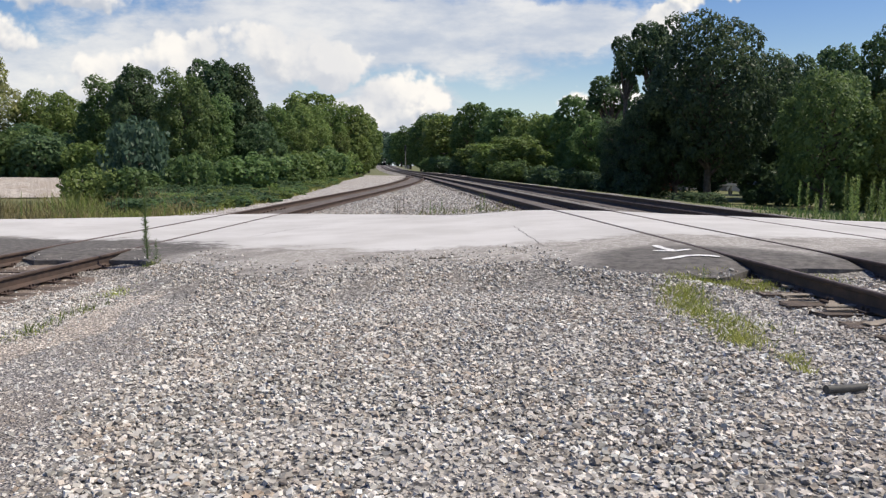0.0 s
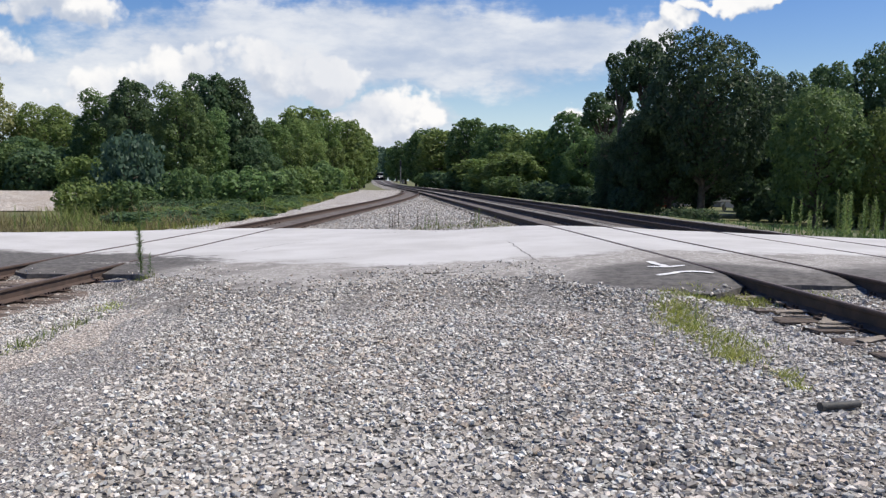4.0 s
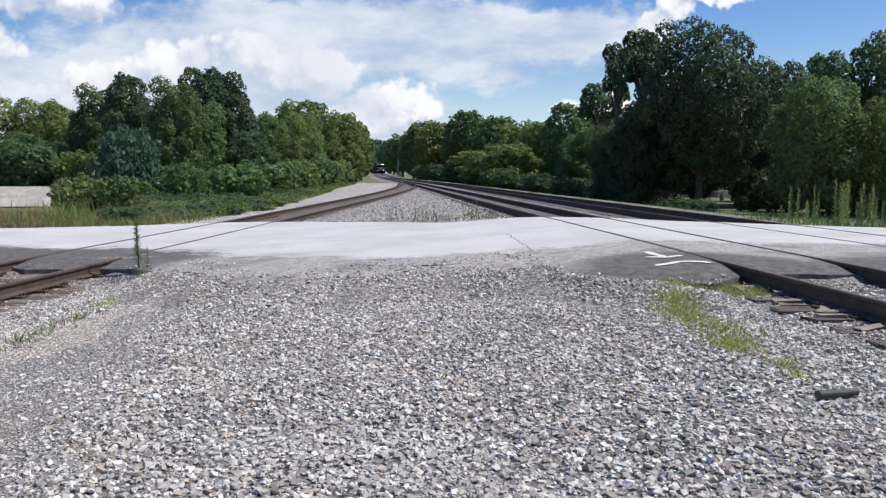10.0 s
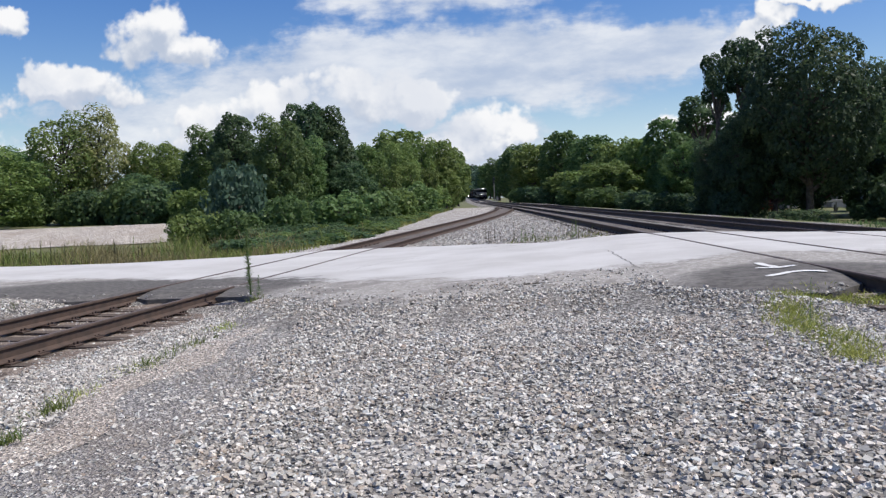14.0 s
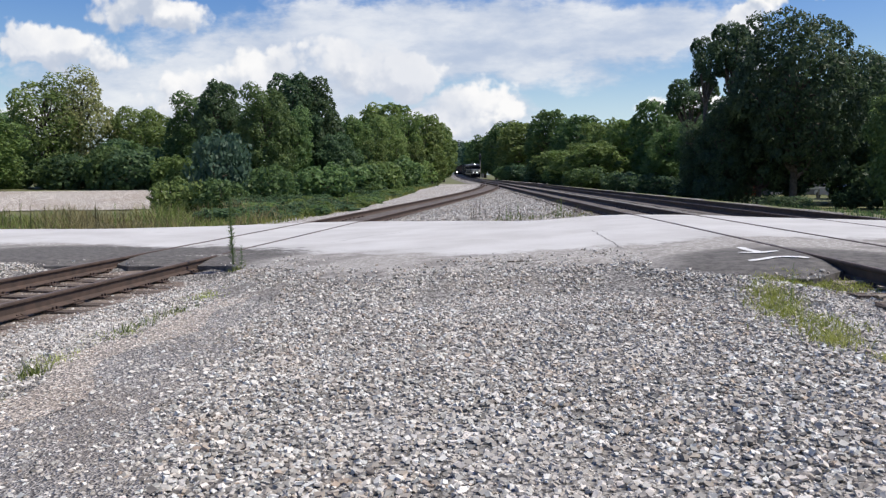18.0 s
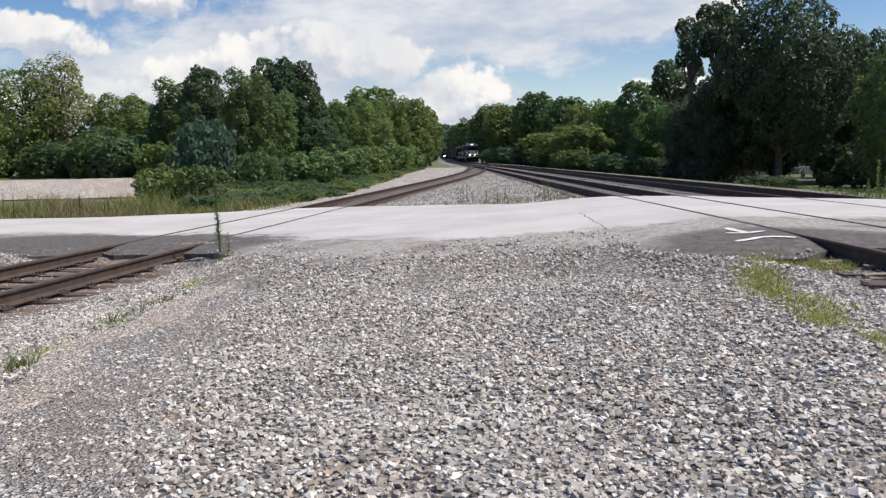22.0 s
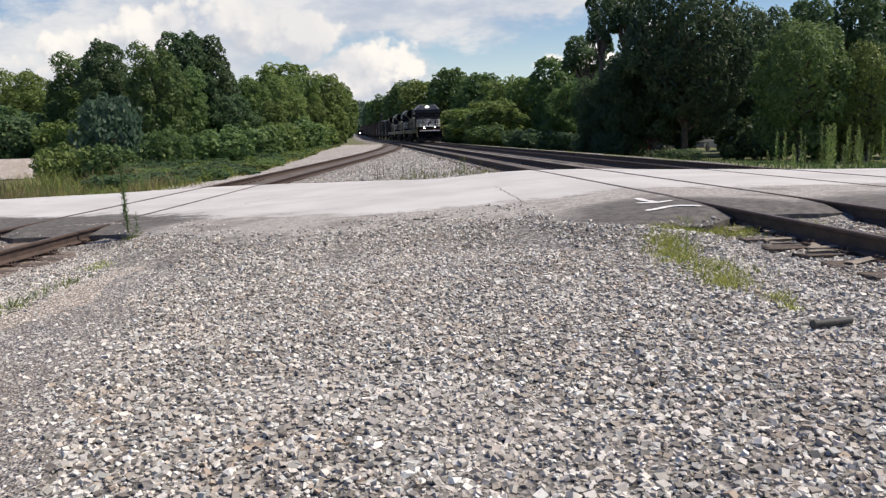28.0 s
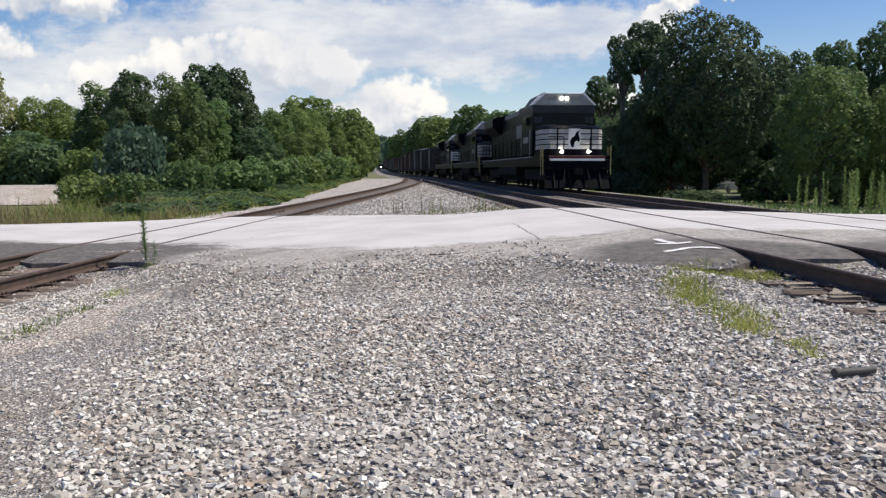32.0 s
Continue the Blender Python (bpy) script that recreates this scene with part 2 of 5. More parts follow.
def stone_mat():
    m, t, p = surface("crushed_stone", 0.85, 0.0, 0.3)
    r = node(t, "ShaderNodeNewGeometry").outputs["Random Per Island"]
    ramp = node(t, "ShaderNodeValToRGB")
    t.links.new(r, ramp.inputs[0])
    stops = ((0.0, (0.15, 0.141, 0.130)), (0.15, (0.26, 0.245, 0.226)), (0.38, (0.37, 0.350, 0.322)), (0.56, (0.48, 0.458, 0.43)), (0.74, (0.62, 0.60, 0.57)), (0.90, (0.76, 0.74, 0.705)), (0.955, (0.40, 0.335, 0.275)), (1.0, (0.33, 0.28, 0.235)))
    for i, (at, c) in enumerate(stops):
        e = ramp.color_ramp.elements[i] if i < 2 else ramp.color_ramp.elements.new(at)
        e.position, e.color = at, (*c, 1)
    n = grain(t, 60, 4)
    hue = calc(t, "FRACT", calc(t, "MULTIPLY", r, 37.3))
    tint = blend(t, hue, (0.95, 1.0, 1.0), (1.06, 0.99, 0.93))
    mixed = node(t, "ShaderNodeMix")
    mixed.data_type, mixed.blend_type = "RGBA", "MULTIPLY"
    mixed.inputs[0].default_value = 1.0
    t.links.new(ramp.outputs[0], mixed.inputs[6]), t.links.new(tint, mixed.inputs[7])
    col = blend(t, calc(t, "MULTIPLY", smooth(t, n, 0.45, 0.75), 0.45), mixed.outputs[2], (0.24, 0.215, 0.185))
    rusty = smooth(t, grain(t, 1.9, 5), 0.52, 0.70)
    col = blend(t, calc(t, "MULTIPLY", rusty, 0.30), col, (0.40, 0.31, 0.235))
    dusty = smooth(t, grain(t, 0.45, 3), 0.45, 0.65)
    col = blend(t, calc(t, "MULTIPLY", dusty, 0.35), col, (0.60, 0.57, 0.525))
    t.links.new(col, p.inputs["Base Color"])
    bumped(t, p, n, 0.35, 0.004)
    return m


def gravel_mat(name, tint=(1, 1, 1), dark=1.0, size=26.0):
    """A bed of crushed stone too small to pick apart."""
    m, t, p = surface(name, 0.9, 0.0, 0.25)
    c = place(t)
    cells = node(t, "ShaderNodeTexVoronoi", Scale=size)
    t.links.new(c, cells.inputs["Vector"])
    ramp = node(t, "ShaderNodeValToRGB")
    split = node(t, "ShaderNodeSeparateColor")
    t.links.new(cells.outputs["Color"], split.inputs[0])
    t.links.new(split.outputs[0], ramp.inputs[0])
    for i, (at, g) in enumerate(((0.0, 0.12), (0.4, 0.26), (0.75, 0.42), (1.0, 0.66))):
        e = ramp.color_ramp.elements[i] if i < 2 else ramp.color_ramp.elements.new(at)
        e.position, e.color = at, (g * tint[0] * dark, g * tint[1] * dark, g * tint[2] * dark, 1)
    wide = grain(t, 0.7, 5)
    col = blend(t, calc(t, "MULTIPLY", smooth(t, wide, 0.42, 0.72), 0.55), ramp.outputs[0], (0.25 * tint[0], 0.225 * tint[1], 0.20 * tint[2]))
    t.links.new(col, p.inputs["Base Color"])
    bumped(t, p, cells.outputs["Distance"], 0.9, 0.03)
    return m


STONE = stone_mat()
BED = gravel_mat("ballast_bed", (1.05, 1.0, 0.93), dark=0.62, size=34.0)
BANK = gravel_mat("tan_bank_gravel", (1.10, 1.0, 0.90), 1.15, 26)
PALE_BED = gravel_mat("pale_gravel", (1.06, 1.0, 0.94), 1.05, 20)
SOIL = worn("meadow_soil", (0.10, 0.12, 0.045), (0.16, 0.15, 0.07), 0.25, (0.07, 0.09, 0.03), 3.0, bump=0.5, depth=0.05)
RUST = worn("rusty_rail_steel", (0.066, 0.047, 0.038), (0.098, 0.066, 0.051), 6, (0.056, 0.039, 0.033), 40, rough=0.75, metal=0.2, bump=0.3, depth=0.003)
POLISH = worn("worn_rail_head", (0.150, 0.118, 0.100), (0.105, 0.082, 0.070), 5, (0.075, 0.055, 0.046), 40, rough=0.6, metal=0.3, bump=0.1, depth=0.002)
TIE = worn("weathered_tie_wood", (0.115, 0.088, 0.068), (0.068, 0.052, 0.042), 3, (0.21, 0.165, 0.125), 26, bump=0.8, depth=0.012, stretch=(1, 9, 1))
BARK = worn("bark", (0.07, 0.055, 0.042), (0.13, 0.11, 0.09), 4, (0.05, 0.04, 0.03), 22, bump=0.9, depth=0.03)
LEAF = {
    "dark": leafy("dark_green_leaves", (0.066, 0.116, 0.060), (0.090, 0.154, 0.072), (0.126, 0.194, 0.084), 0.48),
    "mid": leafy("green_leaves", (0.088, 0.152, 0.058), (0.122, 0.200, 0.070), (0.164, 0.244, 0.086), 0.48),
    "light": leafy("yellow_green_leaves", (0.116, 0.182, 0.056), (0.162, 0.236, 0.070), (0.216, 0.282, 0.090), 0.48),
    "pale": leafy("pale_yellowing_leaves", (0.165, 0.195, 0.082), (0.240, 0.262, 0.108), (0.345, 0.335, 0.155), 0.48),
    "blue": leafy("blue_green_leaves", (0.062, 0.116, 0.076), (0.086, 0.152, 0.096), (0.116, 0.188, 0.120), 0.48),
    # dark green taken lower, painting the shaded side of the right-hand trees
    "shade": leafy("shaded_green_leaves", (0.054, 0.092, 0.052), (0.078, 0.130, 0.066), (0.114, 0.170, 0.080), 0.46),
}
GRASS = leafy("grass_blades", (0.120, 0.165, 0.040), (0.200, 0.245, 0.062), (0.310, 0.320, 0.105), 0.4)
LEAF["brown"] = leafy("withered_weed", (0.055, 0.050, 0.030), (0.090, 0.080, 0.045), (0.130, 0.115, 0.065))
DRY = leafy("dry_grass", (0.19, 0.17, 0.075), (0.29, 0.26, 0.115), (0.42, 0.36, 0.18), 0.4)
FINES = gravel_mat("flattened_fines", (1.06, 1.0, 0.94), 0.85, 60.0)
MUD = worn("brown_track_soil", (0.155, 0.115, 0.088), (0.23, 0.185, 0.15), 2.2, (0.34, 0.29, 0.25), 38, bump=1.0, depth=0.02)
SAND = gravel_mat("dusty_grit", (1.16, 1.02, 0.88), 1.12, 52.0)
DARK_BED = worn("oily_track_bed", (0.085, 0.070, 0.060), (0.14, 0.12, 0.105), 1.2, (0.22, 0.20, 0.18), 22, bump=0.9, depth=0.02)
FRESH = leafy("fresh_grass_blades", (0.20, 0.25, 0.05), (0.31, 0.36, 0.09), (0.44, 0.46, 0.17), 0.45)
PAINT = worn("worn_white_road_paint", (0.78, 0.78, 0.76), (0.66, 0.65, 0.63), 3, (0.30, 0.29, 0.27), 22, rough=0.7, bump=0.1, depth=0.002)
TAR = worn("dark_crack_filler", (0.10, 0.09, 0.085), (0.16, 0.15, 0.14), 6, None, 30)
CAST = worn("dark_grey_iron", (0.035, 0.037, 0.036), (0.06, 0.06, 0.056), 8, (0.10, 0.085, 0.07), 50, rough=0.6)
WOODCHIP = worn("split_pale_wood", (0.32, 0.275, 0.225), (0.20, 0.17, 0.14), 6, (0.12, 0.095, 0.075), 45, bump=0.8, depth=0.006, stretch=(1, 8, 1))

# ---- mesh helpers ----


def sheet(name, verts, faces, mat, parent=None, shade=False):
    me = bpy.data.meshes.new(name)
    me.from_pydata([tuple(map(float, v)) for v in verts], [], faces)
    me.materials.append(mat)
    if shade:
        me.shade_smooth()
    me.update()
    ob = new(name, me)
    ob.parent = parent
    return ob


def quick_mesh(name, verts, corners, size, mats, index=None):
    """A mesh straight from arrays: verts (n, 3), corners (faces, size)."""
    me = bpy.data.meshes.new(name)
    n = len(corners)
    me.vertices.add(len(verts)), me.loops.add(n * size), me.polygons.add(n)
    me.vertices.foreach_set("co", np.ascontiguousarray(verts, np.float32).ravel())
    me.loops.foreach_set("vertex_index", np.ascontiguousarray(corners, np.int32).ravel())
    me.polygons.foreach_set("loop_start", np.arange(0, n * size, size, dtype=np.int32))
    for m in mats:
        me.materials.append(m)
    if index is not None:
        me.polygons.foreach_set("material_index", np.ascontiguousarray(index, np.int32))
    me.update(calc_edges=True)
    return me


def part(name, bm, material, parent=None, label="", shade=False):
    me = bpy.data.meshes.new(name)
    bm.to_mesh(me)
    bm.free()
    me.materials.append(material)
    if shade:
        me.shade_smooth()
    ob = new(name, me)
    ob.parent = parent
    return tagged(ob, label)


def box(bm, x0, x1, y0, y1, z0, z1, bevel=0.0):
    m = Matrix.LocRotScale(((x0 + x1) / 2, (y0 + y1) / 2, (z0 + z1) / 2), None, (abs(x1 - x0), abs(y1 - y0), abs(z1 - z0)))
    made = bmesh.ops.create_cube(bm, size=1.0, matrix=m)
    if bevel:
        edges = {e for v in made["verts"] for e in v.link_edges}
        bmesh.ops.bevel(bm, geom=list(edges), offset=bevel, segments=2, affect="EDGES", profile=0.6)
    return bm


def boxed(*args, bevel=0.0):
    return box(bmesh.new(), *args, bevel=bevel)


def rod(bm, a, b, r0, r1=None, sides=8):
    a, b = Vector(a), Vector(b)
    d = b - a
    m = Matrix.Translation((a + b) / 2) @ d.to_track_quat("Z", "Y").to_matrix().to_4x4()
    bmesh.ops.create_cone(bm, cap_ends=True, segments=sides, radius1=r0, radius2=r0 if r1 is None else r1, depth=d.length, matrix=m)
    return bm


def prism(bm, outline, y0, y1):
    """A solid of one outline in x and z, from y0 to y1."""
    near = [bm.verts.new((x, y0, z)) for x, z in outline]
    far = [bm.verts.new((x, y1, z)) for x, z in outline]
    bm.faces.new(near), bm.faces.new(far[::-1])
    for i in range(len(outline)):
        j = (i + 1) % len(outline)
        bm.faces.new((near[j], near[i], far[i], far[j]))
    bmesh.ops.recalc_face_normals(bm, faces=bm.faces[:])
    return bm


# ---- plan: the three tracks, the road and the lie of the land ----


def ease(low, high, v):
    f = np.clip((np.asarray(v, float) - low) / (high - low), 0, 1)
    return f * f * (3 - 2 * f)


def rise(y):
    return 1.7 * ease(220, 460, y)


def x_main(y):
    """Centre of the main track, on which the train comes."""
    y = np.asarray(y, float)
    return 9.10 - 0.112 * y - 0.0175 * (np.hypot(y - 90, 12) + y - 90) / 2


def x_pass(y):
    """Centre of the passing track beside it."""
    return x_main(y) - 3.69


SIDING_Y = (-40, 8, 14, 20, 30, 40, 52, 62, 75, 90, 112)
SIDING_X = (-7.3, -6.68, -6.48, -6.40, -6.15, -5.65, -5.05, -4.8, -5.0, -5.85, float(x_pass(112)))


def x_siding(y):
    y = np.asarray(y, float)
    return sum(np.interp(y + d, SIDING_Y, SIDING_X) for d in np.linspace(-5, 5, 11)) / 11


def z_siding(y):
    return -0.44 * (1 - ease(16, 85, y))


def rail_level(x, y):
    """Height of the rail heads, and between the tracks of the level that joins them."""
    x, y = np.asarray(x, float), np.asarray(y, float)
    a, b = x_siding(y) + 0.8, x_pass(y) - 0.8
    f = np.clip((x - a) / np.maximum(b - a, 0.3), 0, 1)
    return z_siding(y) * (1 - f) + rise(y)


ROAD_NEAR = ((-70, 14.5), (-13, 13.2), (-9.0, 12.5), (-7.7, 12.75), (-5.3, 12.75), (-4.6, 12.3), (-4.1, 11.6), (-3.3, 10.6), (-2.7, 9.8), (-2.05, 9.45), (-1.4, 9.5), (-1.1, 10.4), (-0.35, 10.6), (0.4, 10.3), (1.0, 10.8), (1.35, 10.3), (1.7, 9.6), (2.24, 9.1), (2.7, 8.9), (3.1, 9.0), (3.5, 9.7), (5.0, 9.7), (6, 9.4), (9, 9.2), (70, 9.0))
ROAD_FAR = ((-70, 18.5), (-16.3, 20.4), (-12.1, 20.8), (-9.8, 22.0), (-7.3, 24.2), (-5.8, 25.2), (-3.7, 23.8), (-1.9, 22.3), (-0.3, 21.0), (0.5, 21.1), (1.6, 21.9), (4.3, 21.5), (5.5, 20.4), (7.9, 19.4), (8.9, 18.7), (70, 17.6))


def road_near(x):
    return np.interp(x, *zip(*ROAD_NEAR)) + 0.10 * np.sin(np.asarray(x) * 3.1) + 0.07 * np.sin(np.asarray(x) * 7.7 + 1) + 0.04 * np.sin(np.asarray(x) * 19)


def road_far(x):
    return np.interp(x, *zip(*ROAD_FAR)) + 0.10 * np.sin(np.asarray(x) * 2.3)


def land(x, y):
    """Height of the ground."""
    x, y = np.asarray(x, float), np.asarray(y, float)
    z = rail_level(x, y) - 0.20
    off = np.minimum(np.minimum(np.abs(x - x_siding(y)), np.abs(x - x_pass(y))), np.abs(x - x_main(y)))
    gap = np.maximum(road_near(x) - y, y - road_far(x))      # how far outside the road
    z = z + 0.13 * ease(1.6, 0.0, gap) * np.maximum(ease(1.2, 2.2, off), ease(0.1, -0.6, gap))
    z = z - 0.035 * ease(2.4, 1.6, np.abs(x - x_siding(y))) * ease(13.5, 12, y)
    beyond = ease(22, 34, y)
    z = z - 1.05 * ease(3.0, 13.0, x - x_main(y)) * beyond
    left = x_siding(np.minimum(y, 112)) - x + np.minimum(0, x_pass(y) - x_pass(112)) * (y > 112)
    z = z - 0.55 * ease(6.5, 14.0, left) * beyond
    # bank of the branch line over on the left
    d = ((x + 38) * -4 + (y - 46) * 11) / 11.7
    z = z + 0.95 * ease(-5.5, -0.6, d) * ease(-15, -22, x) * ease(140, 90, y)
    far = ease(300, 1500, np.hypot(x, y))
    return z + far * 2


GX = np.r_[-3000, -1500, -800, -400, -200, -120, -80, np.arange(-60, -30, 2.0), np.arange(-30, -16, 1.0), np.arange(-16, 16, 0.5), np.arange(16, 60, 2.0), 60, 80, 120, 200, 400, 800, 1500, 3000]
GY = np.r_[-3000, -1000, -300, -100, -40, -20, -10, np.arange(-6, 30, 0.6), np.arange(30, 60, 1.5), np.arange(60, 140, 5.0), np.arange(140, 500, 20.0), 500, 600, 800, 1200, 2000, 3000]


def ground_sheet(name, xs, ys, height, mat):
    xx, yy = np.meshgrid(xs, ys)
    v = np.stack([xx, yy, height(xx, yy)], -1).reshape(-1, 3)
    n, k = len(xs), len(ys)
    i = (np.arange(k - 1)[:, None] * n + np.arange(n - 1)[None, :]).ravel()
    me = quick_mesh(name, v, np.stack([i, i + 1, i + n + 1, i + n], -1), 4, [mat])
    me.shade_smooth()
    return new(name, me)


ground = ground_sheet("ground", GX, GY, lambda x, y: land(x, y) - 0.05, SOIL)
tagged(ground, "grassy earth round the railway crossing", "ground", kind="structure")


def strip(name, left, right, ys, height, mat, across=9):
    """A sheet between two lines that run ahead."""
    rows = []
    for y in ys:
        a, b = float(left(y)), float(right(y))
        rows.append([(a + (b - a) * k / (across - 1), y) for k in range(across)])
    v = np.array(rows, float)
    z = height(v[..., 0], v[..., 1])
    i = (np.arange(len(ys) - 1)[:, None] * across + np.arange(across - 1)[None, :]).ravel()
    me = quick_mesh(name, np.concatenate([v, z[..., None]], -1).reshape(-1, 3), np.stack([i, i + 1, i + across + 1, i + across], -1), 4, [mat])
    me.shade_smooth()
    return new(name, me)


def wob(y, k):
    return 0.35 * math.sin(y * 0.9 + k) + 0.2 * math.sin(y * 2.3 + 2 * k)


YS = np.r_[np.arange(-12, 30, 0.5), np.arange(30, 110, 2.0), np.arange(110, 620, 12.0)]
bed = strip("ballast_bed", lambda y: x_siding(y) - (9.5 if y < 14 else 2.2) + wob(y, 1) if y < 112 else x_pass(y) - 3.4,
            lambda y: x_main(y) + (9 if y < 12 else 3.0) + wob(y, 2), YS, lambda x, y: land(x, y) + 0.012 * np.sin(3 * x + y) * np.sin(2.3 * y - x), BED, 61)
tagged(bed, "grey crushed stone bed under the tracks", "gravel", kind="structure")
def strip_edge(y):
    """How far the service track reaches from the middle of the siding, to where the weeds begin."""
    return np.interp(y, (24, 34, 40, 53, 67, 110), (2.7, 2.6, 3.2, 4.5, 6.0, 7.2))


pale = strip("gravel_track", lambda y: x_siding(y) - float(strip_edge(y)) - 0.4 + 0.4 * wob(y, 5), lambda y: x_siding(y) - 1.5, np.r_[np.arange(24.5, 60, 1.0), np.arange(60, 111, 3.0)],
             lambda x, y: land(x, y) + 0.016, PALE_BED, 9)
tagged(pale, "pale gravel service track beside the siding", "gravel track", kind="structure")

# ---- road ----


def road_mat():
    m, t, p = surface("worn_road", 0.88, 0.0, 0.3)
    c = place(t)
    ax = node(t, "ShaderNodeSeparateXYZ")
    t.links.new(c, ax.inputs[0])
    n1, n2, n3 = grain(t, 0.55, 6, coords=c), grain(t, 9, 6, coords=c), grain(t, 90, 3, coords=c)
    west = calc(t, "MINIMUM", calc(t, "MULTIPLY", calc(t, "MAXIMUM", calc(t, "MULTIPLY_ADD", ax.outputs[0], -1.0, -2.2), 0.0), 0.78), 3.3)
    east = calc(t, "MULTIPLY", calc(t, "MAXIMUM", calc(t, "SUBTRACT", ax.outputs[0], 0.5), 0.0), 0.33)
    edge = calc(t, "SUBTRACT", calc(t, "SUBTRACT", ax.outputs[1], 12.25), calc(t, "ADD", west, calc(t, "MINIMUM", east, 1.2)))
    edge = calc(t, "ADD", edge, calc(t, "MULTIPLY", calc(t, "SUBTRACT", n1, 0.5), 2.6))
    edge = calc(t, "ADD", edge, calc(t, "MULTIPLY", calc(t, "SUBTRACT", grain(t, 2.6, 5, coords=c), 0.5), 1.8))
    edge = calc(t, "ADD", edge, calc(t, "MULTIPLY", calc(t, "SUBTRACT", n2, 0.5), 0.7))

    def patch(cx, cy, rx, ry):
        """Fresh dark asphalt round a place."""
        dx = calc(t, "DIVIDE", calc(t, "SUBTRACT", ax.outputs[0], cx), rx)
        dy = calc(t, "DIVIDE", calc(t, "SUBTRACT", ax.outputs[1], cy), ry)
        d = calc(t, "ADD", calc(t, "MULTIPLY", dx, dx), calc(t, "MULTIPLY", dy, dy))
        d = calc(t, "ADD", d, calc(t, "MULTIPLY", calc(t, "SUBTRACT", n1, 0.5), 1.3))
        return smooth(t, d, 1.25, 0.55)

    fresh = calc(t, "MAXIMUM", calc(t, "MAXIMUM", patch(3.2, 9.9, 1.8, 1.6), patch(7.5, 9.7, 3.5, 1.8)), patch(-7.4, 13.7, 3.6, 1.9))
    pale_c = blend(t, smooth(t, n1, 0.3, 0.7), (0.44, 0.428, 0.412), (0.54, 0.53, 0.515))
    dust_c = blend(t, smooth(t, n2, 0.3, 0.7), (0.235, 0.22, 0.20), (0.33, 0.31, 0.285))
    dark_c = blend(t, smooth(t, n2, 0.3, 0.7), (0.072, 0.067, 0.062), (0.150, 0.140, 0.128))
    grit = node(t, "ShaderNodeTexVoronoi", Scale=30.0)
    t.links.new(c, grit.inputs["Vector"])
    speck = node(t, "ShaderNodeSeparateColor")
    t.links.new(grit.outputs["Color"], speck.inputs[0])
    dust_c = blend(t, smooth(t, speck.outputs[0], 0.55, 1.0), dust_c, (0.46, 0.44, 0.41))
    dust_c = blend(t, calc(t, "MULTIPLY", smooth(t, grain(t, 1.1, 4, coords=c), 0.52, 0.62), 0.75), dust_c, (0.185, 0.17, 0.155))
    worn_through = smooth(t, edge, -0.32, 0.30)
    col = blend(t, worn_through, blend(t, fresh, dust_c, dark_c), pale_c)
    col = blend(t, calc(t, "MULTIPLY", smooth(t, grain(t, 0.9, 6, coords=c), 0.58, 0.70), 0.30), col, (0.36, 0.34, 0.32))
    col = blend(t, calc(t, "MULTIPLY", smooth(t, n3, 0.55, 0.8), 0.35), col, (0.30, 0.28, 0.26))
    t.links.new(col, p.inputs["Base Color"])
    bumped(t, p, n3, 0.5, 0.006)
    return m


ROAD = road_mat()


def road_panel(left, right, across):
    """A slab of road between two lines across it (functions of y)."""
    deep, v = 26, []
    for j in range(deep + 1):
        for i in range(across + 1):
            x, y = 0.0, 16.0
            for _ in range(8):
                x = left(y) + (right(y) - left(y)) * i / across
                y = float(road_near(x) + (road_far(x) - road_near(x)) * j / deep)
            crown = -0.10 * (abs(j / deep - 0.5) * 2) ** 14
            v.append((x, y, float(rail_level(x, y)) - 0.006 + crown))
    n = across + 1
    faces = [(j * n + i, j * n + i + 1, (j + 1) * n + i + 1, (j + 1) * n + i) for j in range(deep) for i in range(across)]
    base = len(v)
    v += [(x, y, z - 0.10) for x, y, z in v]
    rim = [i for i in range(n)] + [j * n + across for j in range(1, deep + 1)] + [deep * n + i for i in range(across - 1, -1, -1)] + [j * n for j in range(deep - 1, 0, -1)]
    faces += [(rim[(k + 1) % len(rim)], rim[k], rim[k] + base, rim[(k + 1) % len(rim)] + base) for k in range(len(rim))]
    ob = sheet("slab", v, faces, ROAD)
    return ob


G, W = 0.7175, 0.037      # half the gauge, half a rail head
LINES = []
for f in (x_siding, x_pass, x_main):
    LINES += [(lambda y, f=f: float(f(y)) - G - 2 * W - 0.004, lambda y, f=f: float(f(y)) - G + 0.032), (lambda y, f=f: float(f(y)) + G - 0.032, lambda y, f=f: float(f(y)) + G + 2 * W + 0.004)]
road = new("road")
tagged(road, "sun-bleached road over the level crossing with dark patched asphalt", "road", kind="structure")
edges = [(lambda y: -70.0)] + [e for pair in LINES for e in pair] + [(lambda y: 70.0)]
for k in range(0, len(edges), 2):
    wide = abs(edges[k + 1](16) - edges[k](16))
    slab = road_panel(edges[k], edges[k + 1], max(4, min(60, int(wide / 0.5))))
    slab.parent = road

# ---- rails and ties ----
HEAD = ((-0.037, -0.035), (-0.037, -0.012), (-0.026, 0.0), (0.026, 0.0), (0.037, -0.012), (0.037, -0.035), (0.01, -0.05), (0.01, -0.14), (0.076, -0.17), (0.076, -0.182), (-0.076, -0.182), (-0.076, -0.17), (-0.01, -0.14), (-0.01, -0.05))


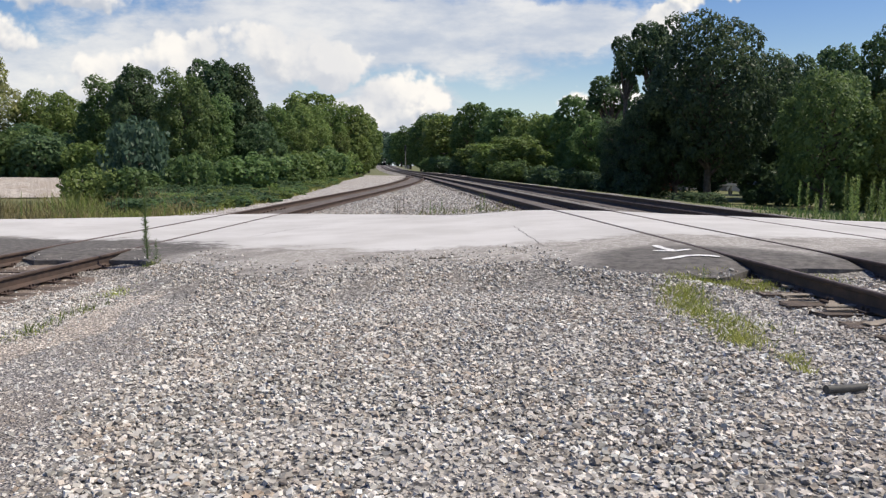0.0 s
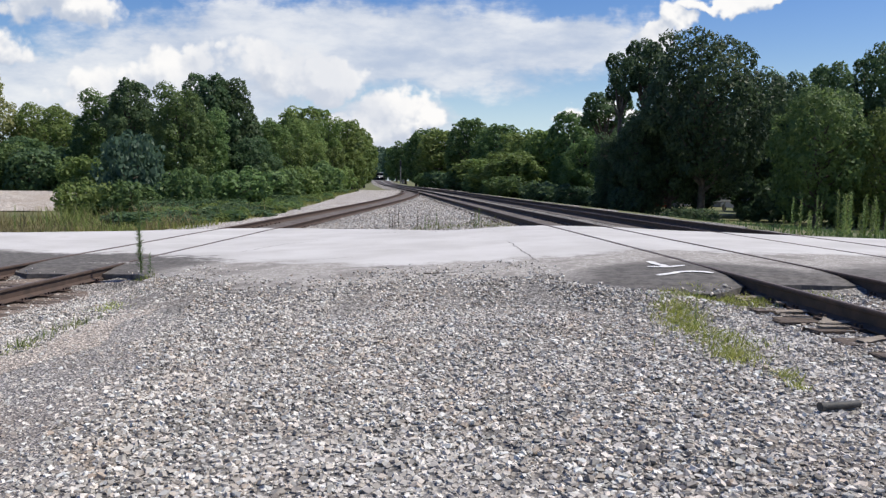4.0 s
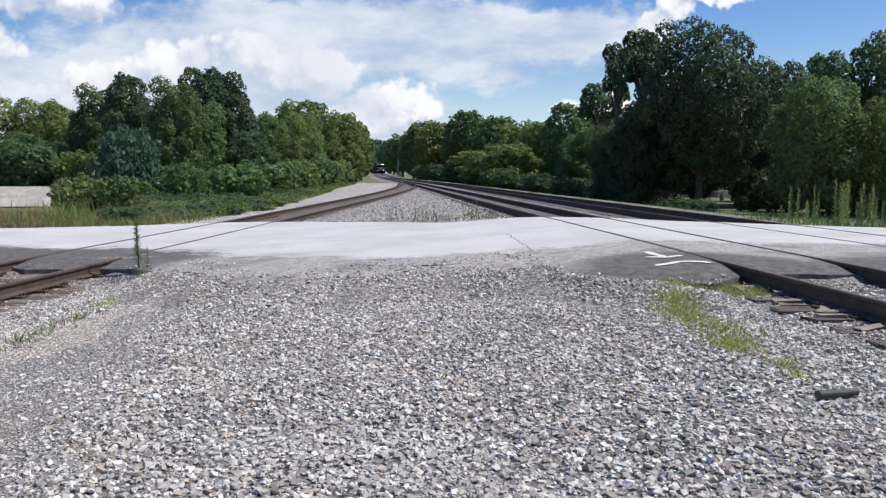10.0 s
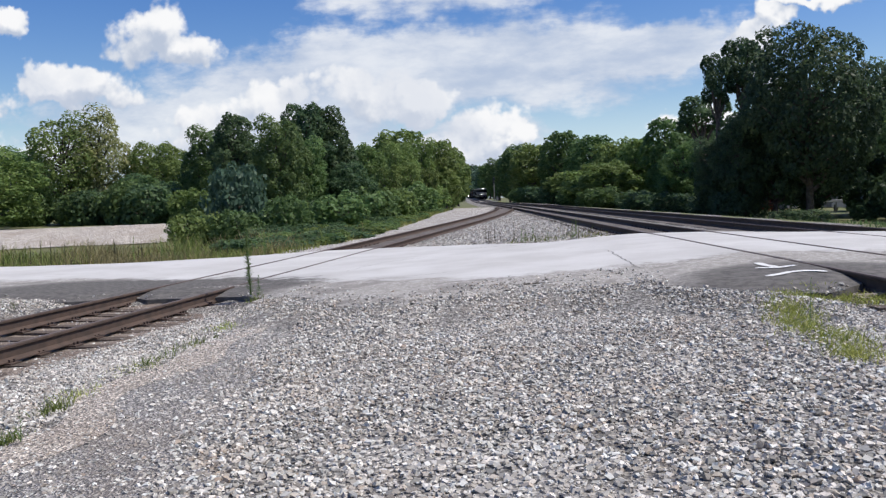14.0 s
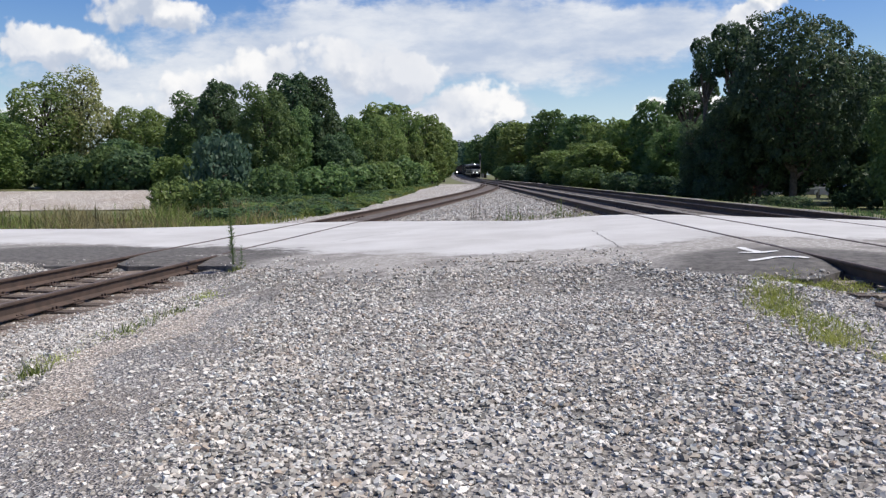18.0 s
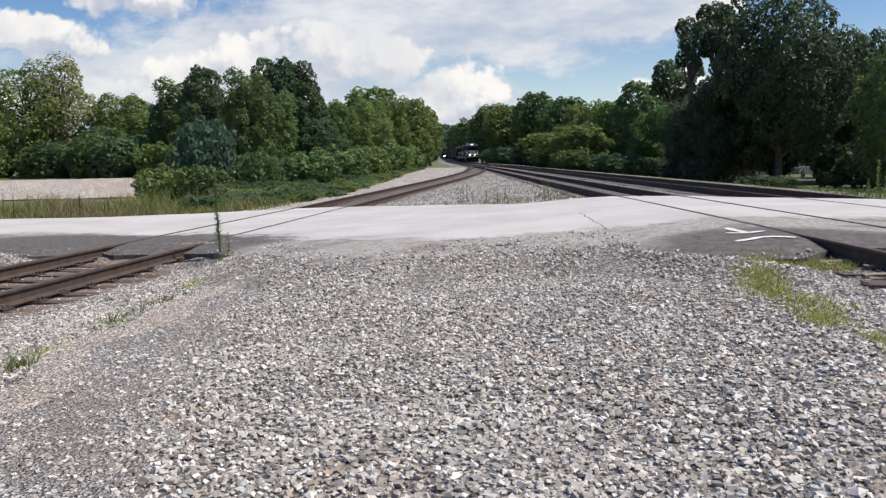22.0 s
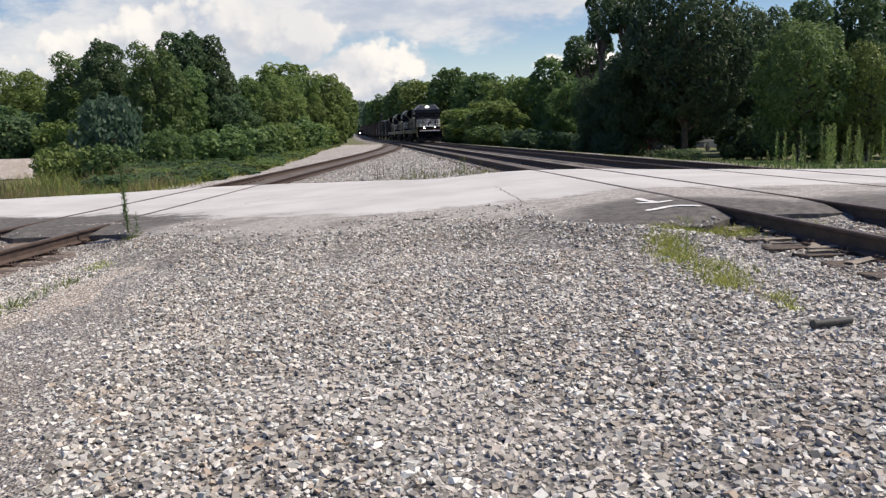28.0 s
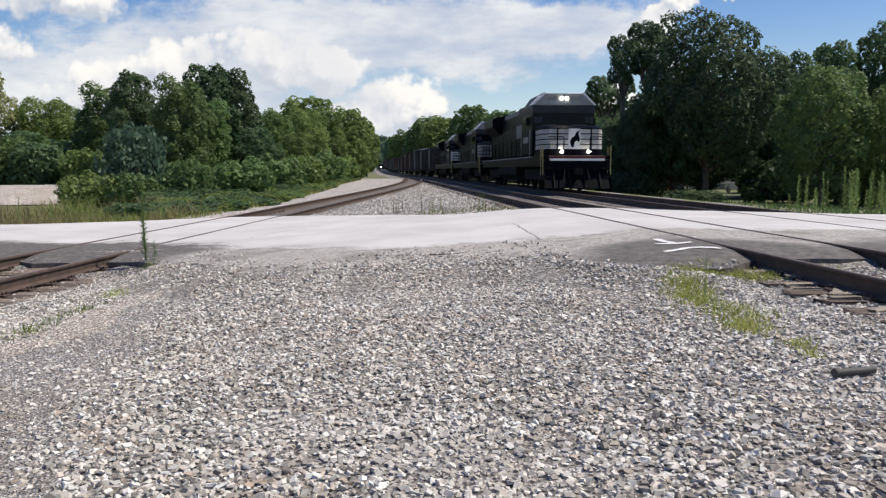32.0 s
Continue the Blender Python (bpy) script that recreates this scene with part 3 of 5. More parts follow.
def rail(centre, side, ys, level, parent):
    """One rail along a track; the worn head is brighter than its sides."""
    v, n = [], len(HEAD)
    for y in ys:
        x = float(centre(y)) + side * (G + W)
        v += [(x + a, y, float(level(y)) + b) for a, b in HEAD]
    faces, kinds = [], []
    for j in range(len(ys) - 1):
        for i in range(n):
            faces.append((j * n + i, j * n + (i + 1) % n, (j + 1) * n + (i + 1) % n, (j + 1) * n + i))
            kinds.append(1 if i == 2 else 0)
    faces += [tuple(range(n))[::-1], tuple((len(ys) - 1) * n + i for i in range(n))]
    kinds += [0, 0]
    me = bpy.data.meshes.new("rail")
    me.from_pydata(v, [], faces)
    me.materials.append(RUST), me.materials.append(POLISH)
    me.polygons.foreach_set("material_index", kinds)
    me.update()
    ob = new("rail", me)
    ob.parent = parent
    return ob


def tie_mesh(seed):
    rng = random.Random(seed)
    bm = boxed(-1.3, 1.3, -0.112, 0.112, -0.17, 0, bevel=0.012)
    for v in bm.verts:
        v.co += Vector((rng.uniform(-0.03, 0.03), rng.uniform(-0.008, 0.008), rng.uniform(-0.012, 0.006)))
    me = bpy.data.meshes.new("tie")
    bm.to_mesh(me)
    bm.free()
    me.materials.append(TIE)
    return me


TIES = [tie_mesh(k) for k in range(5)]
RAIL_Y = np.r_[np.arange(-14, 30, 1.0), np.arange(30, 120, 3.0), np.arange(120, 640, 12.0)]


def track(name, centre, level, y_end, label):
    ob = tagged(new(name), label, "railway track", "railway tracks", "structure")
    ys = [y for y in RAIL_Y if y < y_end] + [y_end]
    for side in (-1, 1):
        rail(centre, side, ys, level, ob)
    rng = random.Random(name)
    y, rest = 1.5, []
    while y < min(y_end, 300):
        x, z = float(centre(y)), float(level(y)) - (0.204 if centre is x_siding and y < 13 else 0.189)
        inside = float(road_near(x)) + 0.3 < y < float(road_far(x)) - 0.3
        turn = math.atan2(float(centre(y + 0.5) - centre(y - 0.5)), 1)
        if not inside:
            m = Matrix.Translation((x + rng.uniform(-0.05, 0.05), y, z)) @ Matrix.Rotation(-turn + rng.uniform(-0.02, 0.02), 4, "Z")
            if y < 75:
                tie = new("tie", rng.choice(TIES))
                tie.parent, tie.matrix_basis = ob, m
            else:
                rest.append(m)
        y += 0.53 if y < 75 else 0.6
    if rest:
        bm = bmesh.new()
        for m in rest:
            bmesh.ops.create_cube(bm, size=1.0, matrix=m @ Matrix.Translation((0, 0, -0.08)) @ Matrix.Diagonal((2.6, 0.22, 0.16, 1)))
        tagged(part("ties", bm, TIE, ob), kind="stuff")
    return ob


track("siding_track", x_siding, lambda y: z_siding(y) + rise(y), 111.0, "rusty curving siding with weathered wooden ties")
track("passing_track", x_pass, rise, 630.0, "dark rusty straight track with weathered wooden ties")
track("main_track", x_main, rise, 630.0, "main track with dark rails and worn bright heads")

# ---- trees ----


def shell_leaves(rng, clumps, count, size, centre):
    """Leaf quads on the outsides of clumps (rows of x, y, z, r), facing outwards; those buried in another clump are left out."""
    share = clumps[:, 3] ** 2
    k = rng.choice(len(clumps), int(count * 1.9), p=share / share.sum())
    c, r = clumps[k, :3], clumps[k, 3]
    d = rng.normal(size=(len(c), 3))
    away = c - centre
    d += 0.55 * away / np.maximum(np.linalg.norm(away, axis=1), 0.1)[:, None]
    d /= np.linalg.norm(d, axis=1)[:, None]
    p = c + d * (r * rng.uniform(0.72, 1.12, len(c)))[:, None]
    deep = np.zeros(len(p))
    for x, y, z, q in clumps:
        deep = np.maximum(deep, 1 - np.sqrt(((p - (x, y, z)) ** 2).sum(1)) / q)
    keep = (deep < 0.30) | (rng.uniform(size=len(p)) < 0.10)
    p, d = p[keep][:count], d[keep][:count]
    n = d * 0.9 + rng.normal(size=d.shape) * 0.50 + np.array([0, 0, 0.30])
    n /= np.linalg.norm(n, axis=1)[:, None]
    a = np.cross(n, rng.normal(size=d.shape))
    a /= np.linalg.norm(a, axis=1)[:, None]
    b = np.cross(n, a)
    s = size * rng.uniform(0.6, 1.35, len(p))[:, None]
    return np.stack([p - a * s, p - b * s * 0.6, p + a * s, p + b * s * 0.6], 1).reshape(-1, 3)


def tree_meshes(seed, low, spread, boughs, count, leaf, ragged, top=0.35):
    """A trunk with limbs and a crown of heaped clumps, 10 m tall. low: height at which the crown begins; spread: its half width; top: how far it narrows upwards."""
    rng = np.random.default_rng(seed)
    mid, tall = (10 + low) / 2, (10 - low) / 2
    lobes, clumps = [], []
    for k in range(boughs):
        h = -0.95 + 1.9 * (k + 0.5) / boughs
        turn, ring = k * 2.399963 + rng.uniform(-0.4, 0.4), (1 - abs(h) ** 2.8) ** 0.36
        out = rng.uniform(0.55, 0.80) + ragged * rng.uniform(-0.22, 0.14)
        narrow = 1.0 - top * max(0.0, h) - 0.15 * max(0.0, -h)
        lobes.append((math.cos(turn) * spread * ring * out * narrow, math.sin(turn) * spread * ring * out * narrow, mid + h * tall * (0.72 + ragged * rng.uniform(-0.12, 0.14)), spread * rng.uniform(0.24, 0.40)))
    lobes = np.array(lobes)
    for x, y, z, r in lobes:
        clumps.append((x, y, z, r * 0.78))
        for _ in range(11):
            d = rng.normal(size=3) + 0.7 * np.array([x, y, z - mid]) / spread
            d /= np.linalg.norm(d)
            clumps.append((x + d[0] * r * 0.75, y + d[1] * r * 0.75, z + d[2] * r * 0.75, r * rng.uniform(0.22, 0.48)))
    for k in range(boughs // 2):      # the middle of the crown
        d = rng.normal(size=3) * 0.3
        clumps.append((d[0] * spread, d[1] * spread, mid + d[2] * tall, spread * 0.36))
    clumps = np.array(clumps)
    wide = np.sort(np.hypot(clumps[:, 0], clumps[:, 1]) + clumps[:, 3])[-max(3, len(clumps) // 40)]
    clumps[:, :2] *= spread / wide
    high = np.sort(clumps[:, 2] + clumps[:, 3])[-3]
    clumps[:, 2] = low + (clumps[:, 2] - low) * (10 - low) / (high - low)
    clumps[:, 2] = np.maximum(clumps[:, 2], low + 0.3 * clumps[:, 3])
    leaves = shell_leaves(rng, clumps, count, leaf, np.array([0, 0, mid]))
    crown = quick_mesh("crown", leaves, np.arange(len(leaves)).reshape(-1, 4), 4, [])
    bm = bmesh.new()
    fork = max(low * 0.8, 1.6)
    rod(bm, (0, 0, -0.9), (0.05, 0.02, fork), 0.30, 0.20)
    rod(bm, (0.05, 0.02, fork), (0, 0, 8.0), 0.20, 0.04)
    for i in range(0, len(clumps) - boughs // 2, 12):
        x, y, z, _ = clumps[i]
        start = Vector((0.02, 0, max(fork * 0.85, min(z - 1.6, 6.0))))
        bend = start.lerp(Vector((x, y, z)), 0.5) + Vector((0, 0, -0.35))
        rod(bm, start, bend, 0.12, 0.08, 6), rod(bm, bend, (x, y, z), 0.08, 0.02, 6)
    trunk = bpy.data.meshes.new("trunk")
    bm.to_mesh(trunk)
    bm.free()
    trunk.materials.append(BARK)
    return trunk, crown


# seed, start of the crown, half width, boughs, leaves, leaf size, raggedness, narrowing
FORMS = {
    "tall": (11, 0.2, 2.7, 30, 17000, 0.120, 0.55, 0.20), "full": (12, 0.0, 3.2, 30, 16000, 0.135, 0.45, 0.20), "oak": (13, 2.0, 4.5, 40, 30000, 0.115, 0.8, 0.20),
    "airy": (14, 1.0, 3.6, 26, 9500, 0.130, 1.0, 0.25), "round": (15, 0.2, 4.2, 30, 15000, 0.150, 0.3, 0.10), "knob": (16, 6.9, 1.7, 10, 5200, 0.10, 0.8, 0.0), "plume": (22, 0.0, 2.7, 20, 9000, 0.135, 0.2, 0.15),
    "far": (17, 0.0, 4.3, 18, 3200, 0.36, 0.45, 0.2), "bush": (18, 0.0, 8.0, 26, 2800, 0.56, 0.8, 0.3), "brush": (19, 0.0, 6.5, 22, 2600, 0.50, 1.0, 0.3), "sprig": (21, 0.0, 8.0, 16, 800, 0.95, 1.0, 0.3), "wood": (20, 0.0, 3.3, 28, 6000, 0.215, 0.45, 0.18),
}
MESHES, CROWNS = {k: tree_meshes(*v) for k, v in FORMS.items()}, {}


def tree(form, colour, x, y, height, width, turn=0.0, label="", name="tree", base=None, absolute=False):
    """width: of the crown, in metres; absolute: the height is that of the top over the rails, not over the foot."""
    if (form, colour) not in CROWNS:
        me = MESHES[form][1].copy()
        me.materials.append(LEAF[colour])
        CROWNS[form, colour] = me
    z = float(land(x, y)) - 0.05 if base is None else base
    ob = new(name)
    side = width / 2 / FORMS[form][2] * 1.08
    if form not in ("bush", "brush", "sprig", "knob"):
        side = max(side, 0.085 * (height - z if absolute else height))
    ob.location, ob.rotation_euler, ob.scale = (x, y, z), (0, 0, turn), (side, side, (height - z if absolute else height) / 10)
    for kind, me in (("trunk", MESHES[form][0]), ("crown", CROWNS[form, colour])):
        new(kind, me).parent = ob
    return tagged(ob, label, "tree")


WOODS = "leafy trees along the line"
LEFT_TREES = (
    ("round", "light", -39.9, 50, 5.8, 8.2), ("round", "light", -53.5, 56, 7.3, 11.6), ("full", "mid", -72.5, 66, 9.1, 14.4), ("airy", "light", -40.0, 60, 8.8, 6.5),
    ("airy", "pale", -38.3, 62, 9.4, 6.3), ("round", "light", -34.6, 65, 6.9, 5.9), ("full", "dark", -34.2, 61, 3.8, 5.3), ("full", "mid", -29.4, 59, 3.2, 4.4),
    ("full", "mid", -26.5, 58, 7.0, 4.4), ("tall", "dark", -21.9, 52, 7.4, 3.6), ("full", "mid", -17.9, 50, 6.6, 3.9), ("full", "mid", -17.6, 54, 5.5, 3.7),
    ("full", "dark", -14.5, 55, 3.9, 3.5), ("full", "mid", -28.1, 60, 4.4, 2.8), ("round", "mid", -25.6, 125, 12.4, 7.2), ("full", "light", -18.6, 78, 6.8, 4.2),
    ("round", "light", -17.7, 86, 7.6, 4.6), ("full", "light", -16.8, 96, 8.3, 4.2), ("round", "light", -15.8, 106, 9.0, 4.2), ("full", "mid", -16.3, 122, 8.9, 4.1),
    ("full", "mid", -19.0, 150, 9.4, 3.5), ("plume", "mid", -15.6, 64, 3.3, 2.3), ("plume", "light", -15.1, 70, 4.3, 2.7), ("plume", "light", -14.7, 78, 5.0, 2.7),
    ("plume", "light", -14.7, 90, 4.8, 2.8), ("plume", "mid", -14.7, 104, 4.6, 3.0), ("full", "dark", -26.2, 84, 7.8, 8.3), ("full", "dark", -22.8, 92, 7.4, 8.2),
    ("full", "dark", -39.6, 76, 6.5, 7.9), ("full", "dark", -33.2, 80, 8.1, 8.7), ("full", "mid", -54.1, 74, 7.5, 6.4), ("tall", "dark", -18.5, 57, 8.5, 4.7),
    ("tall", "dark", -17.4, 59, 8.4, 4.5), ("full", "mid", -58.0, 88, 4.3, 9.4),
)
RIGHT_TREES = (
    ("oak", "shade", 17.3, 58, 12.1, 9.5), ("full", "shade", 25.2, 63, 10.0, 5.1), ("tall", "dark", 34.8, 78, 13.1, 3.6), ("full", "dark", 40.5, 82, 14.6, 6.6),
    ("full", "dark", 48.8, 88, 16.3, 8.4), ("round", "mid", 22.0, 50, 7.3, 4.8), ("round", "light", 25.8, 49, 5.9, 4.7), ("full", "shade", 13.8, 62, 6.9, 4.4),
    ("full", "shade", 19.8, 66, 8.1, 6.4), ("full", "dark", 16.1, 84, 7.2, 5.3), ("full", "dark", 13.6, 100, 10.1, 5.2), ("full", "mid", 13.8, 92, 6.5, 5.8),
    ("full", "mid", 11.0, 112, 8.5, 5.0), ("round", "mid", 11.3, 118, 9.1, 4.4), ("full", "mid", 8.7, 130, 9.5, 5.2), ("full", "dark", 10.5, 150, 10.2, 7.2),
    ("full", "dark", 7.1, 172, 13.6, 9.2), ("tall", "dark", 0.9, 190, 16.2, 8.8), ("round", "mid", -6.1, 205, 14.4, 10.4), ("full", "dark", -12.0, 235, 16.5, 8.7),
    ("full", "dark", -16.2, 265, 16.4, 7.5), ("round", "mid", -1.1, 215, 11.6, 9.8), ("full", "dark", -23.2, 310, 16.5, 9.3), ("full", "dark", -32.8, 380, 17.3, 9.2),
    ("round", "light", 6.3, 104, 5.2, 5.7), ("full", "mid", 4.6, 120, 4.8, 6.4), ("full", "mid", 2.3, 150, 5.3, 7.4), ("full", "shade", 20.9, 72, 4.3, 4.5),
    ("full", "shade", 27.3, 70, 5.6, 4.8), ("full", "shade", 16.3, 74, 5.1, 5.7), ("full", "dark", 24.1, 96, 10.7, 9.4), ("full", "dark", 42.1, 110, 14.3, 12.1),
    ("knob", "shade", 15.2, 68, 13.1, 4.1), ("knob", "shade", 12.9, 67, 11.8, 2.9), ("knob", "dark", 14.3, 82, 10.2, 5.1), ("full", "shade", 12.6, 59, 6.0, 3.7),
    ("full", "shade", 15.5, 60, 8.6, 4.2), ("full", "shade", 11.4, 61, 4.8, 2.9),
)
RIGHT_TREES += tuple(("wood", "dark", float(x_main(y)) + 25 + 5 * math.sin(y), y, 7.0 + 0.016 * y + 1.2 * math.sin(2.3 * y), 8.2 + 0.009 * y) for y in range(100, 330, 13))
FAR_TREES = ((-63, 560, 18.9, 17.3), (-61, 600, 22.0, 18.1), (-63, 520, 14.6, 15.0), (-44, 480, 19.5, 10.3), (-36, 440, 18.4, 8.5), (-84, 640, 21.8, 18.5), (-76, 700, 29.7, 22.6))
rng = random.Random(5)
for some in (LEFT_TREES, RIGHT_TREES):
    for form, colour, x, y, h, w in some:
        if y > 98:      # the far woods stand close; paler leaves put haze into their colour
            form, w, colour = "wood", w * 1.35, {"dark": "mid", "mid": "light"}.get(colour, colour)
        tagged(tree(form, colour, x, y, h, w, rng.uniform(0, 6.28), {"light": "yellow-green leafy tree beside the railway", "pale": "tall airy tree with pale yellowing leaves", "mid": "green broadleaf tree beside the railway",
               "dark": "dark green broadleaf tree beside the railway", "shade": "large shade tree beside the tracks with shade put into its green"}[colour], absolute=True), group=WOODS)
# bluish leaves paint the haze of distance onto the farthest trees
for x, y, h, w in FAR_TREES:
    tagged(tree("far", "blue", x, y, h, w, rng.uniform(0, 6.28), "distant dark trees at the end of the line"), group=WOODS)

SHRUBS = (("brush", "light", -18.2, 37.2, 1.9, 2.2), ("bush", "blue", -17.6, 42, 4.4, 3.6), ("bush", "mid", -14.1, 40, 2.2, 2.8), ("brush", "mid", -13.2, 47, 2.2, 3.6), ("bush", "mid", -16.0, 38, 1.7, 3.0), ("brush", "mid", -12.9, 55, 2.4, 3.6),
          ("bush", "light", -13.2, 64, 2.6, 4.0), ("brush", "mid", -13.8, 76, 3.0, 4.5), ("bush", "light", -15, 90, 3.2, 5), ("brush", "mid", -16.5, 108, 3.2, 5), ("bush", "light", -19, 130, 3.5, 6), ("bush", "mid", -22, 150, 3.5, 6),
          ("bush", "dark", -30, 55, 3.0, 4.5), ("bush", "mid", -36, 56, 2.6, 4.5), ("bush", "light", -45, 54, 2.8, 5.0), ("brush", "mid", -33, 58, 3.4, 4.6),
          ("brush", "shade", 13.2, 66, 1.6, 4.0), ("brush", "shade", 22.8, 56, 3.6, 4.6), ("brush", "shade", 20.6, 57, 1.3, 2.2), ("brush", "dark", 25.0, 66, 3.4, 6), ("brush", "dark", 19, 90, 3.0, 8), ("bush", "shade", 11.5, 62, 1.8, 3.6), ("brush", "dark", 9.5, 70, 1.8, 4.0), ("bush", "dark", 8.0, 84, 2.2, 4.4), ("brush", "mid", 4.8, 98, 2.6, 5),
          ("bush", "mid", 3.0, 122, 3.5, 6), ("brush", "dark", -1, 150, 4, 7), ("brush", "mid", -8, 190, 4, 8), ("bush", "dark", 25.0, 52, 3.4, 5.0), ("brush", "dark", 30, 54, 4.0, 6.0))
# thick undergrowth under the trees on the left, down to the grass
brush = random.Random(8)
THICKET = []
for k in range(1, 24):
    y = 38.5 + 66 * (k / 23) ** 1.4
    edge = float(np.interp(y, (37, 45, 60, 80, 105), (-17.5, -14.2, -13.2, -13.6, -16.0)))
    THICKET.append((brush.choice(("bush", "brush", "brush")), brush.choice(("mid", "dark", "dark")), edge - brush.uniform(0.2, 1.4 if y < 46 else 4.5), y + brush.uniform(-1.5, 1.5), brush.uniform(0.8, 1.5 + 0.014 * y), brush.uniform(1.8, 3.2)))
for k in range(190):
    y = 26.5 + 65 * (k / 189) ** 1.5
    edge = float(x_siding(y) - strip_edge(y)) - (2.0 * max(0, 29 - y) / 4)
    deep = brush.uniform(0.0, 1.0) ** 1.6 * float(np.interp(y, (25, 31, 38), (0.9, 2.6, 7.0)))
    THICKET.append(("sprig", brush.choice(("mid", "light", "dark", "dark")), edge - deep - 0.2, y, brush.uniform(0.2, 0.45) + 0.06 * deep, brush.uniform(0.8, 1.9)))
for k in range(16):
    THICKET.append(("bush", brush.choice(("mid", "dark", "light")), -24 - 2.2 * k + brush.uniform(-1, 1), 55 + 0.35 * k + brush.uniform(-1.5, 2.5), brush.uniform(1.8, 3.4), brush.uniform(3.0, 4.6)))
for k in range(38):
    THICKET.append(("bush", brush.choice(("shade", "dark")), float(x_main(52 + 6 * k)) + 8.0 + 0.03 * k + brush.uniform(0, 4.5), 52 + 6 * k + brush.uniform(-2, 2), brush.uniform(0.8, 2.0), brush.uniform(2.2, 4.4)))
for form, colour, x, y, h, w in SHRUBS + tuple(THICKET):
    tagged(tree(form, colour, x, y, h, w, rng.uniform(0, 6.28), {"blue": "blue-green bushy shrub by the road"}.get(colour, "leafy shrub at the edge of the trees"), "shrub"), category="shrub", group="shrubs")

# ---- loose crushed stone ----


def stones(name, spots, sizes, label, seed, blocky=False):
    """One heap of loose stones: each a cut lump of its own shape and turn."""
    rng = np.random.default_rng(seed)
    lump = np.array([(1, 0, 0), (0, 1, 0), (-1, 0, 0), (0, -1, 0), (0, 0, 1), (0, 0, -1)], float)
    tri = np.array([(0, 1, 4), (1, 2, 4), (2, 3, 4), (3, 0, 4), (1, 0, 5), (2, 1, 5), (3, 2, 5), (0, 3, 5)])
    n, points = len(spots), 6
    shapes = lump[None] * rng.uniform(0.75, 1.2, (64, 6, 1)) + rng.uniform(-0.34, 0.34, (64, 6, 3))
    if blocky:      # rounder lumps, for those at one's feet
        points = 8
        corner = np.array([(x, y, z) for x in (-1, 1) for y in (-1, 1) for z in (-1, 1)], float) * 0.62
        tri = np.array([(0, 1, 3), (0, 3, 2), (4, 6, 7), (4, 7, 5), (0, 4, 5), (0, 5, 1), (2, 3, 7), (2, 7, 6), (0, 2, 6), (0, 6, 4), (1, 5, 7), (1, 7, 3)])
        shapes = corner[None] * rng.uniform(0.74, 1.2, (64, 8, 1)) * rng.uniform(0.6, 1.2, (64, 8, 3))
    v = shapes[rng.integers(0, 64, n)] * (sizes[:, None] * rng.uniform(0.62, 1.35, (n, 3)))[:, None, :]
    q = rng.normal(size=(n, 4))
    q /= np.linalg.norm(q, axis=1)[:, None]
    w, x, y, z = q.T
    r = np.stack([1 - 2 * (y * y + z * z), 2 * (x * y - z * w), 2 * (x * z + y * w), 2 * (x * y + z * w), 1 - 2 * (x * x + z * z), 2 * (y * z - x * w), 2 * (x * z - y * w), 2 * (y * z + x * w), 1 - 2 * (x * x + y * y)], -1).reshape(-1, 3, 3)
    v = np.einsum("nij,nkj->nki", r, v)
    v[..., 2] *= 0.7
    v += spots[:, None, :]
    f = (tri[None] + points * np.arange(n)[:, None, None]).reshape(-1, 3)
    me = quick_mesh(name, v.reshape(-1, 3), f, 3, [STONE])
    me.shade_flat()
    ob = new(name, me)
    return tagged(ob, label, "gravel", kind="stuff")


def scatter(seed, n, x0, x1, y0, y1):
    rng = np.random.default_rng(seed)
    return rng.uniform(x0, x1, n), rng.uniform(y0, y1, n), rng


def sand_line(y):
    return -3.27 - 0.085 * (y - 4.2) + 0.10 * np.sin(y * 1.7)


def dirt_path(x, y):
    """How far a place lies in the worn dusty strip beside the siding, 0 to 1."""
    right = -2.0 - 0.26 * (y - 4.3)
    return ease(-0.45, -0.1, x - sand_line(y)) * ease(0.25, -0.35, x - right + 0.15 * np.sin(4.1 * y + x)) * ease(9.6, 8.0, y)


def edge_drop(x, y):
    j = (y - road_near(x)) / (road_far(x) - road_near(x))
    return (np.abs(np.clip(j, 0, 1) - 0.5) * 2) ** 14


